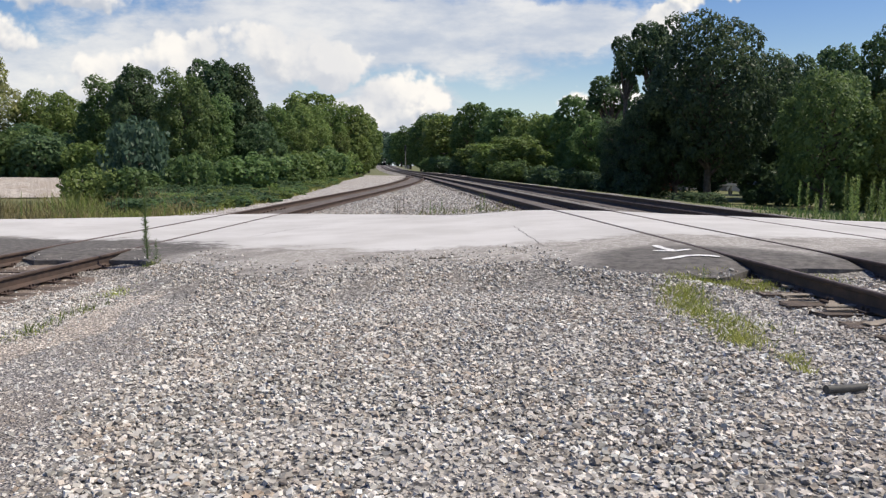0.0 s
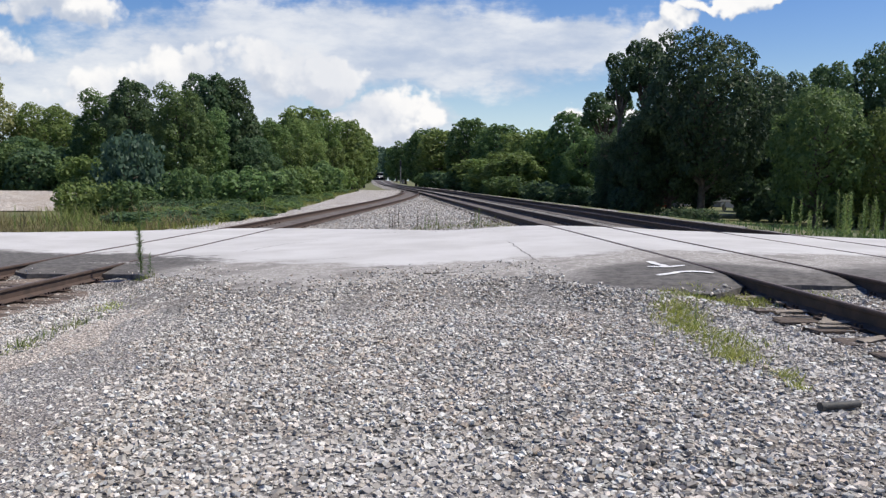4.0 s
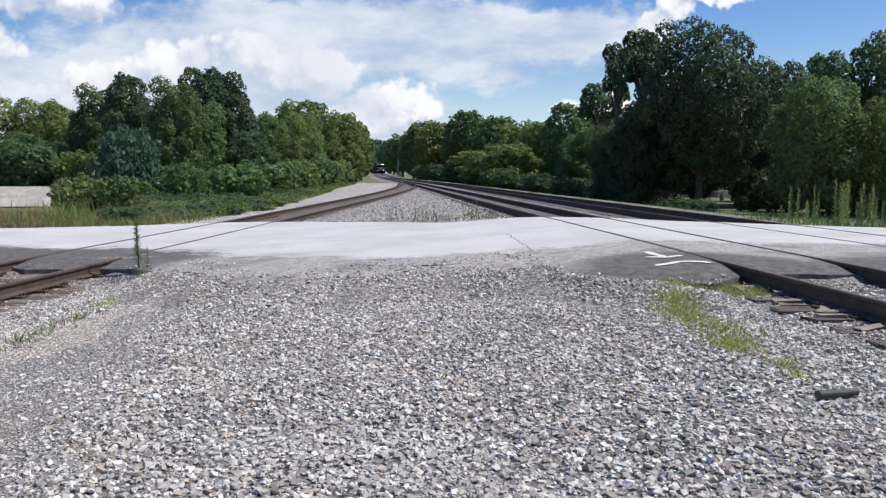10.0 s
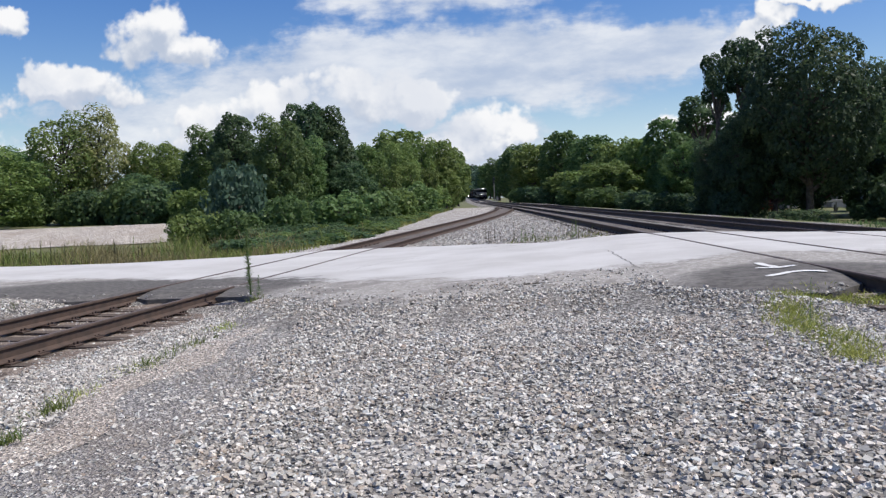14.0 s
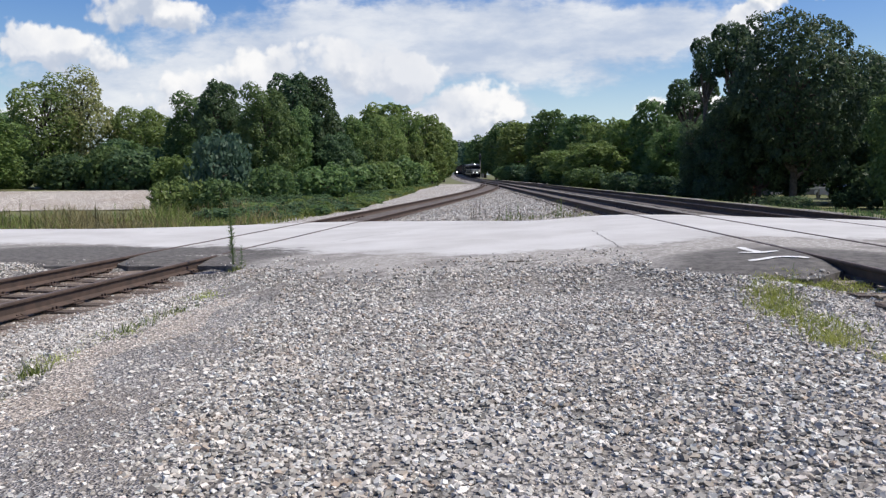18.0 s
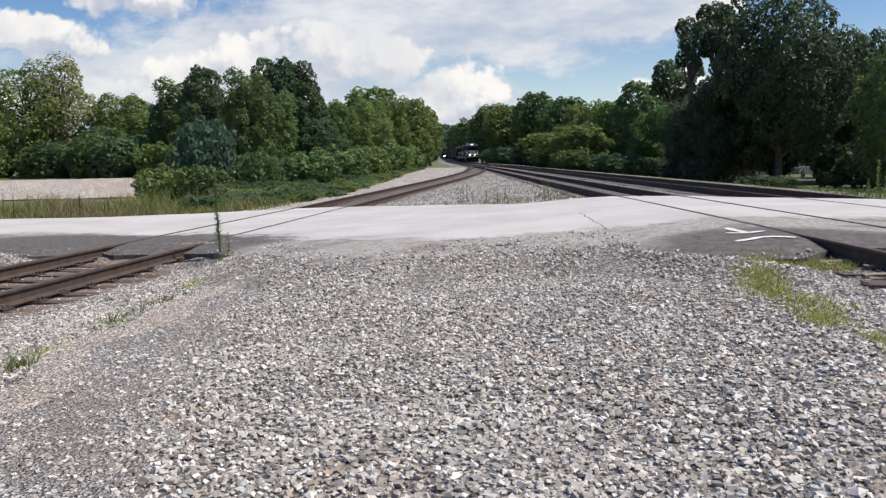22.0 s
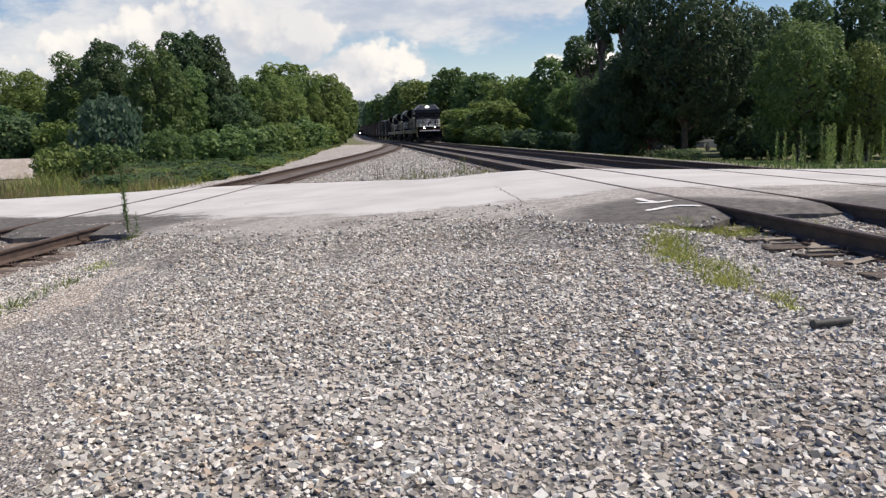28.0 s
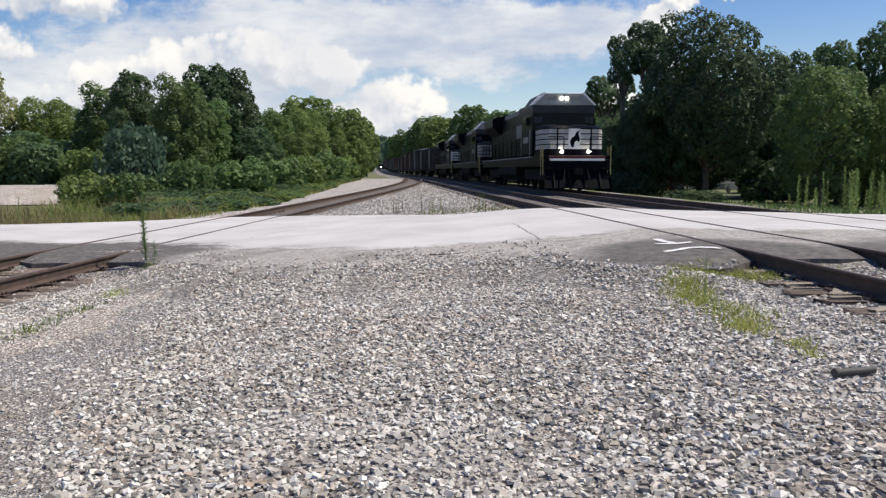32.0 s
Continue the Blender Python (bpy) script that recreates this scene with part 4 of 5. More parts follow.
def near_stones():
    x, y, rng = scatter(21, 350000, -11.0, 8.5, 1.7, 13.6)
    keep = (x > -0.86 * y - 1.0) & (x < 0.68 * y + 0.8) & (y < road_near(x) + np.where((x > 1.5) | (x < -4.2), 0.3, 1.6) * rng.uniform(size=len(x)) ** 5)
    keep &= rng.uniform(size=len(x)) > 0.30 * dirt_path(x, y)
    for f in (x_siding, x_pass, x_main):
        keep &= np.abs(np.abs(x - f(y)) - G - W) > 0.10
        keep &= ~((np.abs(x - f(y)) < (1.32 if f is x_siding else 1.45)) & (rng.uniform(size=len(x)) < (0.78 if f is x_siding else 0.45)))
    keep &= ~((np.abs(x - x_pass(y)) < 1.0) & (y > road_near(x) - 0.25))
    keep &= ~((y > 9.0) & (rng.uniform(size=len(x)) < 0.25))
    x, y = x[keep], y[keep]
    size = (0.0110 + 0.0185 * rng.uniform(size=len(x)) ** 2.1) * (1 - 0.40 * dirt_path(x, y) * rng.uniform(0.3, 1.0, len(x)))
    z = np.where(y > road_near(x), rail_level(x, y) - 0.004 - 0.10 * edge_drop(x, y), land(x, y)) + rng.uniform(-0.006, 0.014, len(x)) + 0.012 * np.sin(3 * x + y) * np.sin(2.3 * y - x)
    spots, close = np.stack([x, y, z], -1), y < 6.0
    stones("loose_stones", spots[close], size[close] * 1.06, "loose grey and white crushed stone at the trackside", 25, True)
    stones("loose_stones", spots[~close], size[~close], "loose grey and white crushed stone between the tracks", 22)


def far_stones():
    x, y, rng = scatter(23, 70000, -6.8, 3.2, 22.8, 82)
    keep = (x > x_siding(y) + 1.0) & (x < x_pass(y) - 1.0) & (y > road_far(x) - 0.1)
    x, y = x[keep], y[keep]
    return stones("infield_stones", np.stack([x, y, land(x, y) + rng.uniform(0, 0.03, len(x))], -1), 0.022 + 0.026 * rng.uniform(size=len(x)) ** 2, "grey crushed stone between the tracks beyond the road", 24)


near_stones()
far_stones()

# ---- train ----
BLACK = worn("black_engine_paint", (0.0024, 0.0031, 0.0052), (0.0040, 0.0048, 0.0072), 1.5, (0.006, 0.0065, 0.008), 14, rough=0.4, bump=0.05, depth=0.004, spec=0.03)
UNDER = worn("grimy_running_gear", (0.006, 0.006, 0.006), (0.010, 0.0095, 0.009), 3, (0.018, 0.016, 0.014), 20, rough=0.8, spec=0.15, bump=0.3, depth=0.01)
WHITE = worn("white_engine_paint", (0.72, 0.72, 0.71), (0.60, 0.59, 0.58), 2, (0.40, 0.38, 0.36), 25, rough=0.5, bump=0.05, depth=0.003)
# Roof plate paled to paint the sun's glare on its slope.
ROOFGLARE = worn("roof_glare_paint", (0.34, 0.34, 0.33), (0.24, 0.24, 0.235), 3, (0.16, 0.155, 0.15), 18, rough=0.5, bump=0.05, depth=0.003)
DIMGREY = worn("grimy_lettering_paint", (0.20, 0.20, 0.20), (0.13, 0.13, 0.13), 4, (0.05, 0.05, 0.05), 16, rough=0.6)
OXIDE = worn("dull_red_sill_paint", (0.10, 0.022, 0.018), (0.06, 0.018, 0.016), 5, None, 20, rough=0.6)
HOPPER = worn("grimy_hopper_paint", (0.085, 0.080, 0.075), (0.055, 0.052, 0.050), 0.8, (0.12, 0.10, 0.085), 8, rough=0.7, bump=0.1, depth=0.01)
# Cab black greyed to paint light on the visor and corner windows.
CABSHEEN = worn("cab_paint_with_sheen", (0.016, 0.018, 0.024), (0.010, 0.012, 0.016), 2, (0.03, 0.03, 0.034), 20, rough=0.6, bump=0.05, depth=0.003)
YELLOW = worn("yellow_grab_iron_paint", (0.36, 0.30, 0.12), (0.28, 0.24, 0.12), 5, None, 30, rough=0.55)
BROWN = worn("oxide_brown_car_paint", (0.085, 0.045, 0.034), (0.060, 0.036, 0.030), 0.8, (0.12, 0.09, 0.07), 9, rough=0.7, bump=0.1, depth=0.01)
GREYCAR = worn("grey_hopper_paint", (0.30, 0.29, 0.275), (0.22, 0.21, 0.20), 0.8, (0.14, 0.11, 0.09), 8, rough=0.65, bump=0.1, depth=0.01)
SOOT = worn("black_car_paint", (0.026, 0.025, 0.025), (0.042, 0.038, 0.036), 0.9, (0.08, 0.065, 0.055), 9, rough=0.65, bump=0.1, depth=0.01)


def glass_mat(name, colour=(0.006, 0.007, 0.010)):
    m, t, p = surface(name, 0.12, 0.0, 0.10)
    p.inputs["Base Color"].default_value = (*colour, 1)
    return m


def lamp_mat(name, strength):
    m, t, p = surface(name, 0.2)
    p.inputs["Base Color"].default_value = (0.9, 0.9, 0.85, 1)
    p.inputs["Emission Color"].default_value = (1.0, 0.96, 0.88, 1)
    p.inputs["Emission Strength"].default_value = strength
    return m


PANE = glass_mat("dark_cab_glass")
BEAM = lamp_mat("burning_headlight", 20.0)


def bogie(ob, x, axles, gap):
    """A truck with its wheels under a rail vehicle."""
    half = gap * (axles - 1) / 2
    bm = bmesh.new()
    for side in (-1, 1):
        prism(bm, [(x - half - 0.75, 0.72), (x - half - 0.5, 0.5), (x + half + 0.5, 0.5), (x + half + 0.75, 0.72), (x + half + 0.6, 1.02), (x - half - 0.6, 1.02)], side * 0.98, side * 1.16)
    box(bm, x - 0.35, x + 0.35, -1.0, 1.0, 0.5, 1.1)
    truck = part("truck", bm, UNDER, ob)
    for k in range(axles):
        for side in (-1, 1):
            bm = rod(bmesh.new(), (x - half + gap * k, side * 0.69, 0.5), (x - half + gap * k, side * 0.82, 0.5), 0.5, 0.5, 20)
            rod(bm, (x - half + gap * k, side * 0.82, 0.5), (x - half + gap * k, side * 0.9, 0.5), 0.2, 0.16, 12)
            part("wheel", bm, UNDER, truck)
    return truck


def locomotive(lit):
    """A six-axle road engine, nose towards +x, its middle over the origin."""
    ob = new("locomotive")
    prism_hood = [(-0.90, 1.75), (0.90, 1.75), (0.90, 4.1), (0.62, 4.45), (-0.62, 4.45), (-0.90, 4.1)]

    def along(outline, x0, x1, bevel=0.0):
        bm = bmesh.new()
        a = [bm.verts.new((x0, y, z)) for y, z in outline]
        b = [bm.verts.new((x1, y, z)) for y, z in outline]
        bm.faces.new(a[::-1]), bm.faces.new(b)
        for i in range(len(outline)):
            j = (i + 1) % len(outline)
            bm.faces.new((a[i], a[j], b[j], b[i]))
        bmesh.ops.recalc_face_normals(bm, faces=bm.faces[:])
        if bevel:
            bmesh.ops.bevel(bm, geom=bm.edges[:], offset=bevel, segments=2, affect="EDGES", profile=0.6)
        return bm

    part("hood", along(prism_hood, -10.0, 5.0, 0.04), BLACK, ob, "long black engine hood")
    part("radiator", along([(-0.95, 3.25), (0.95, 3.25), (1.48, 3.75), (1.48, 4.25), (1.1, 4.42), (-1.1, 4.42), (-1.48, 4.25), (-1.48, 3.75)], -10.0, -5.6, 0.03), BLACK, ob, "flared black radiator section")
    for x in (-9.1, -7.8, -6.5):
        part("fan", rod(bmesh.new(), (x, 0, 4.4), (x, 0, 4.56), 0.58, 0.55, 20), UNDER, ob)
    part("exhaust_stack", boxed(-2.2, -1.2, -0.3, 0.3, 4.3, 4.55, bevel=0.03), UNDER, ob)
    part("dynamic_brake", boxed(1.2, 4.4, -0.98, 0.98, 3.5, 4.38, bevel=0.06), BLACK, ob)
    for k in range(9):
        x = -5.2 + 0.7 * k
        for side in (-1, 1):
            part("hood_door", boxed(x, x + 0.62, side * 0.9, side * 0.93, 1.9, 3.3, bevel=0.01), BLACK, ob)
    part("cab", along([(-1.5, 1.75), (1.5, 1.75), (1.5, 4.0), (1.05, 4.62), (-1.05, 4.62), (-1.5, 4.0)], 5.0, 8.0, 0.05), BLACK, ob, "black wide crew cab")
    part("visor", along([(-1.52, 3.68), (1.52, 3.68), (1.52, 4.06), (-1.52, 4.06)], 7.6, 8.07, 0.03), CABSHEEN, ob, "visor band over the windscreen, greyed as if catching light")
    part("roof_front", along([(-1.50, 4.07), (1.50, 4.07), (0.90, 4.62), (-0.90, 4.62)], 7.5, 8.05, 0.02), ROOFGLARE, ob, "sloping plate with the headlights, sun glare in its grey")
    part("windscreen_band", boxed(8.0, 8.02, -1.49, 1.49, 2.98, 3.68), PANE, ob, "dark glass band across the cab")
    for side in (-1, 1):
        bm = prism(bmesh.new(), [(8.02, 3.06), (8.035, 3.06), (8.035, 3.62), (8.02, 3.62)], side * 0.10, side * 0.98)
        part("windscreen", bm, PANE, ob)
        part("roof_edge", along([(side * 1.46, 4.08), (side * 1.57, 4.08), (side * 0.97, 4.68), (side * 0.86, 4.62)], 7.3, 8.09), WHITE, ob, "white sloping roof edge")
        # matte grey in place of glass, painting a reflection
        part("corner_window", boxed(8.02, 8.04, side * 1.04, side * 1.44, 3.22, 3.50, bevel=0.01), CABSHEEN, ob, "corner window with a pale reflection painted on")
        part("nose_grab", rod(bmesh.new(), (10.2, side * 0.78, 1.9), (10.2, side * 0.78, 2.88), 0.03, 0.03, 6), BLACK, ob)
        part("side_window", boxed(5.6, 6.3, side * 1.49, side * 1.515, 3.0, 3.6, bevel=0.01), PANE, ob)
        part("side_window", boxed(6.5, 7.3, side * 1.49, side * 1.515, 3.0, 3.6, bevel=0.01), PANE, ob)
        part("mirror", boxed(7.4, 7.5, side * 1.52, side * 1.72, 3.15, 3.5, bevel=0.01), UNDER, ob)
        part("number_board", boxed(8.0, 8.065, side * 0.34, side * 0.86, 4.32, 4.5, bevel=0.01), GREYCAR, ob, "number board with plain bars")
        part("headlight", rod(bmesh.new(), (8.0, side * 0.125, 4.38), (8.10, side * 0.125, 4.38), 0.075, 0.075, 16), BEAM if lit else PANE, ob, "round headlight")
        part("ditch_light", rod(bmesh.new(), (10.35, side * 0.62, 1.80), (10.5, side * 0.62, 1.80), 0.070, 0.070, 16), BEAM if lit else PANE, ob, "round ditch light")
    # nose: a blunt wedge, white bars across it
    nose = bmesh.new()
    low = [(8.0, -1.42), (8.0, 1.42), (9.75, 1.38), (10.15, 1.12), (10.15, -1.12), (9.75, -1.38)]
    high = [(8.0, -1.45), (8.0, 1.45), (9.2, 1.35), (9.55, 1.1), (9.55, -1.1), (9.2, -1.35)]
    a, b = [nose.verts.new((x, y, 1.6)) for x, y in low], [nose.verts.new((x, y, 3.02)) for x, y in high]
    c = [nose.verts.new((x + (hx - x) * 0.72, y + (hy - y) * 0.72, 2.86)) for (x, y), (hx, hy) in zip(low, low)]
    for i in range(6):
        j = (i + 1) % 6
        nose.faces.new((a[i], a[j], c[j], c[i])), nose.faces.new((c[i], c[j], b[j], b[i]))
    nose.faces.new(a[::-1]), nose.faces.new(b)
    bmesh.ops.recalc_face_normals(nose, faces=nose.faces[:])
    part("nose", nose, BLACK, ob, "blunt black nose")
    for k in range(4):
        z = 1.93 + 0.235 * k
        bm = bmesh.new()
        ring = [(8.4, -1.43), (9.75, -1.40), (10.17, -1.13), (10.17, 1.13), (9.75, 1.40), (8.4, 1.43)]
        rows = [[bm.verts.new((x, y, zz)) for x, y in ring] for zz in (z - 0.008, z + 0.180)]
        for i in range(5):
            bm.faces.new((rows[0][i], rows[0][i + 1], rows[1][i + 1], rows[1][i]))
        bmesh.ops.solidify(bm, geom=bm.faces[:], thickness=0.012)
        part("nose_stripe", bm, WHITE, ob, "white painted stripe")
    part("emblem_panel", boxed(10.165, 10.185, -0.27, 0.27, 1.92, 2.84, bevel=0.004), WHITE, ob, "white panel on the nose")
    part("emblem", prism(bmesh.new(), [(-0.12, 2.0), (-0.02, 2.0), (0.02, 2.25), (0.14, 2.3), (0.22, 2.2), (0.26, 2.42), (0.18, 2.6), (0.24, 2.76), (0.1, 2.7), (0.0, 2.5), (-0.14, 2.42), (-0.2, 2.2)], 0, 0.01), BLACK, ob, "dark plain shape on the white panel").matrix_basis = Matrix.Translation((10.188, 0, 0)) @ Matrix.Rotation(math.pi / 2, 4, "Z")
    part("deck", boxed(-10.9, 10.75, -1.52, 1.52, 1.45, 1.62, bevel=0.02), BLACK, ob)
    for side in (-1, 1):
        part("sill_stripe", boxed(-10.6, 8.0, side * 1.52, side * 1.535, 1.56, 1.62), GREYCAR, ob, "pale reflective edge stripe")
        part("side_sill", boxed(-10.4, 10.2, side * 1.40, side * 1.5, 1.15, 1.45, bevel=0.02), BLACK, ob)
        bm = bmesh.new()
        for k in range(11):
            rod(bm, (-10.2 + 1.5 * k, side * 1.48, 1.6), (-10.2 + 1.5 * k, side * 1.48, 2.6), 0.02, 0.02, 6)
        rod(bm, (-10.2, side * 1.48, 2.6), (4.8, side * 1.48, 2.6), 0.02, 0.02, 6)
        part("handrail", bm, BLACK, ob)
        for x in (10.25, 10.7):
            part("grab_iron", rod(bmesh.new(), (x, side * 1.55, 0.75), (x, side * 1.55, 2.05), 0.02, 0.02, 6), YELLOW, ob, "yellow front grab iron")
        for z in (0.62, 1.02):
            part("step", boxed(10.2, 10.75, side * 1.15, side * 1.5, z, z + 0.06), UNDER, ob)
        for x in (7.6, 5.3):
            part("cab_handrail", rod(bmesh.new(), (x, side * 1.56, 1.6), (x, side * 1.56, 2.9), 0.022, 0.022, 6), GREYCAR, ob)
    part("front_sill", boxed(10.72, 10.8, -1.25, 1.25, 1.38, 1.48, bevel=0.01), WHITE, ob, "white front step edge")
    part("anticlimber", boxed(10.2, 10.78, -1.3, 1.3, 1.50, 1.62, bevel=0.02), OXIDE, ob, "dull red step over the front sill")
    for y in (-0.75, 0.75):
        part("wiper", boxed(8.036, 8.05, y - 0.35, y + 0.35, 3.10, 3.13), DIMGREY, ob)
        part("end_rail", rod(rod(bmesh.new(), (10.7, y * 0.8, 1.6), (10.7, y * 0.8, 2.45), 0.02, 0.02, 6), (10.7, y * 0.8, 2.45), (10.7, y * 1.75, 2.45), 0.02, 0.02, 6), BLACK, ob)
    for y in (-1.05, -0.35, 0.35, 1.05):
        part("plow_rib", prism(bmesh.new(), [(10.62, 0.92), (10.78, 0.55), (11.03, 0.18), (11.06, 0.18), (10.82, 0.6), (10.66, 0.94)], y - 0.03, y + 0.03), UNDER, ob)
    part("end_plate", boxed(10.45, 10.72, -1.5, 1.5, 0.95, 1.42, bevel=0.04), BLACK, ob)
    plow = prism(bmesh.new(), [(10.3, 0.95), (10.6, 0.95), (10.75, 0.55), (11.0, 0.16), (10.75, 0.16), (10.45, 0.5)], -1.45, 1.45)
    part("plow", plow, BLACK, ob, "black pilot plow")
    part("coupler", box(boxed(10.5, 11.15, -0.16, 0.16, 0.78, 1.02, bevel=0.04), 11.0, 11.3, -0.2, 0.14, 0.74, 1.06), UNDER, ob)
    for y in (0.45, -0.55):
        part("air_hose", rod(bmesh.new(), (10.75, y, 1.0), (11.0, y * 1.2, 0.5), 0.03), UNDER, ob)
    tank = along([(-1.45, 1.15), (1.45, 1.15), (1.45, 0.75), (1.1, 0.42), (-1.1, 0.42), (-1.45, 0.75)], -3.0, 3.2, 0.05)
    part("fuel_tank", tank, UNDER, ob)
    for side in (-1, 1):
        part("lettering_bar", boxed(0.6, 4.0, side * 0.985, side * 0.995, 2.75, 3.45), DIMGREY, ob, "pale plain lettering bar")
        part("cab_number_bar", boxed(5.6, 6.9, side * 1.505, side * 1.515, 2.3, 2.6), GREYCAR, ob, "pale plain number bar")
        for x in (-0.9, 0.1):
            part("lettering_bar", boxed(x + 2.6, x + 3.2, side * 0.945, side * 0.955, 2.2, 2.45), GREYCAR, ob, "pale plain lettering bar")
    part("horn", rod(boxed(6.2, 6.7, -0.25, 0.25, 4.4, 4.46), (6.2, 0, 4.55), (6.9, 0, 4.55), 0.05, 0.11), UNDER, ob)
    bogie(ob, 6.6, 3, 1.75), bogie(ob, -6.6, 3, 1.75)
    return ob


def boxcar(colour, length, top, label, ribs=11, roof=None):
    ob = new("boxcar")
    half = length / 2 - 0.5
    part("body", boxed(-half, half, -1.45, 1.45, 1.15, top - 0.25, bevel=0.03), colour, ob)
    bm = bmesh.new()
    outline = [(-1.5, top - 0.25), (1.5, top - 0.25), (0.0, top)]
    a = [bm.verts.new((-half - 0.05, y, z)) for y, z in outline]
    b = [bm.verts.new((half + 0.05, y, z)) for y, z in outline]
    bm.faces.new(a[::-1]), bm.faces.new(b)
    for i in range(3):
        bm.faces.new((a[i], a[(i + 1) % 3], b[(i + 1) % 3], b[i]))
    bmesh.ops.recalc_face_normals(bm, faces=bm.faces[:])
    part("roof", bm, roof or colour, ob)
    for k in range(ribs):
        x = -half + 0.3 + (2 * half - 0.6) * k / (ribs - 1)
        for side in (-1, 1):
            part("rib", boxed(x - 0.05, x + 0.05, side * 1.45, side * 1.53, 1.15, top - 0.3), colour, ob)
    for side in (-1, 1):
        part("door", boxed(-1.4, 1.4, side * 1.45, side * 1.57, 1.2, top - 0.4, bevel=0.02), colour, ob)
    for end in (-1, 1):
        bm = bmesh.new()
        for k in range(7):
            rod(bm, (end * (half + 0.06), 1.1, 1.5 + 0.35 * k), (end * (half + 0.06), 1.45, 1.5 + 0.35 * k), 0.015, 0.015, 6)
        part("ladder", bm, UNDER, ob)
        part("coupler", boxed(end * (half - 0.1), end * (half + 0.6), -0.12, 0.12, 0.8, 1.0, bevel=0.03), UNDER, ob)
    part("frame", boxed(-half, half, -1.3, 1.3, 0.9, 1.15), UNDER, ob)
    bogie(ob, half - 1.6, 2, 1.7), bogie(ob, -half + 1.6, 2, 1.7)
    return tagged(ob, label, "freight car", "freight cars of the train")


def train():
    lead = locomotive(True)
    tagged(lead, "black diesel locomotive with white nose stripes and burning headlights", "locomotive", "locomotives of the train")
    train_cars.append((lead, 11.0))
    second = locomotive(False)
    tagged(second, "black diesel locomotive with white nose stripes coupled behind", "locomotive", "locomotives of the train")
    train_cars.append((second, 33.4))
    third = copy_thing(second, Matrix())
    train_cars.append((third, 55.8))
    kinds = [boxcar(SOOT, 16.5, 4.3, "black boxcar with ribbed sides"), boxcar(BROWN, 17.5, 4.6, "brown ribbed boxcar in the train"), boxcar(HOPPER, 16.0, 4.7, "grimy grey covered hopper car with a pale roof", 14, WHITE), boxcar(BROWN, 18.5, 4.9, "tall rust-brown boxcar in the train")]
    lengths, used, back = (16.5, 17.5, 16.0, 18.5), set(), 67.2
    for k in (0, 0, 2, 1, 3, 1, 0, 1, 3, 0, 2, 1, 0, 3, 1, 1, 0):
        ob = copy_thing(kinds[k], Matrix()) if k in used else kinds[k]
        used.add(k)
        train_cars.append((ob, back + lengths[k] / 2))
        back += lengths[k]


train_cars = []
train()


def inspection_car():
    """A small rail truck far off on the passing track, one lamp burning."""
    ob = new("rail_truck")
    part("body", boxed(-2.6, 1.0, -1.1, 1.1, 0.9, 2.0, bevel=0.06), SOOT, ob)
    part("cab", boxed(0.9, 2.6, -1.1, 1.1, 0.9, 2.7, bevel=0.15), SOOT, ob)
    part("windscreen", boxed(2.58, 2.62, -0.95, 0.95, 1.8, 2.45), PANE, ob)
    part("headlight", rod(bmesh.new(), (2.6, 0.0, 1.5), (2.72, 0.0, 1.5), 0.22, 0.22, 16), BEAM, ob, "burning white headlight")
    for x in (-1.7, 1.7):
        for side in (-1, 1):
            part("wheel", rod(bmesh.new(), (x, side * 0.7, 0.42), (x, side * 0.9, 0.42), 0.42, 0.42, 16), UNDER, ob)
    part("frame", boxed(-2.6, 2.6, -0.8, 0.8, 0.5, 0.9), UNDER, ob)
    return tagged(ob, "dark rail service truck with a bright headlight, far down the track", "rail truck")


rail_truck = inspection_car()

# ---- bank of the branch line on the left ----


def bank():
    ux, uy = 11 / 11.7, 4 / 11.7
    rows = []
    for k in range(61):
        a = -34 + k * 1.0
        rows.append([(-38 + ux * a - uy * d, 46 + uy * a + ux * d) for d in np.linspace(-5.6 + 0.25 * math.sin(a), 1.6, 12)])
    v = np.array(rows)
    z = land(v[..., 0], v[..., 1]) + 0.02
    i = (np.arange(60)[:, None] * 12 + np.arange(11)[None, :]).ravel()
    me = quick_mesh("gravel_bank", np.concatenate([v, z[..., None]], -1).reshape(-1, 3), np.stack([i, i + 12, i + 13, i + 1], -1), 4, [BANK])
    me.shade_smooth()
    tagged(new("gravel_bank", me), "pale gravel bank of the branch line", "gravel bank", kind="structure")
    ob = tagged(new("branch_track"), "dark rails along the top of the gravel bank", "railway track", "railway tracks", "structure")
    for side in (-1, 1):
        rail(lambda y: 0.0, side, [-34.0, -10.0, 10.0, 26.0], lambda y: 0.0, ob)
    for k in range(100):
        tie = new("tie", TIES[k % 5])
        tie.parent, tie.matrix_basis = ob, Matrix.Translation((0, -33.5 + 0.58 * k, -0.186))
    ob.matrix_basis = Matrix.Translation((-38 - uy * 1.0, 46 + ux * 1.0, -0.33)) @ Matrix.Rotation(math.atan2(uy, ux) - math.pi / 2, 4, "Z")


bank()

lot = strip("gravel_lot", lambda y: x_main(y) + 3.2 + 0.4 * math.sin(y), lambda y: x_main(y) + 7.2 + 0.8 * math.sin(0.3 * y), np.arange(112, 212, 4.0), lambda x, y: land(x, y) + 0.05, PALE_BED, 6)
tagged(lot, "pale gravel clearing beside the main track", "gravel lot", kind="structure")

# ---- worn strip of grit beside the siding ----


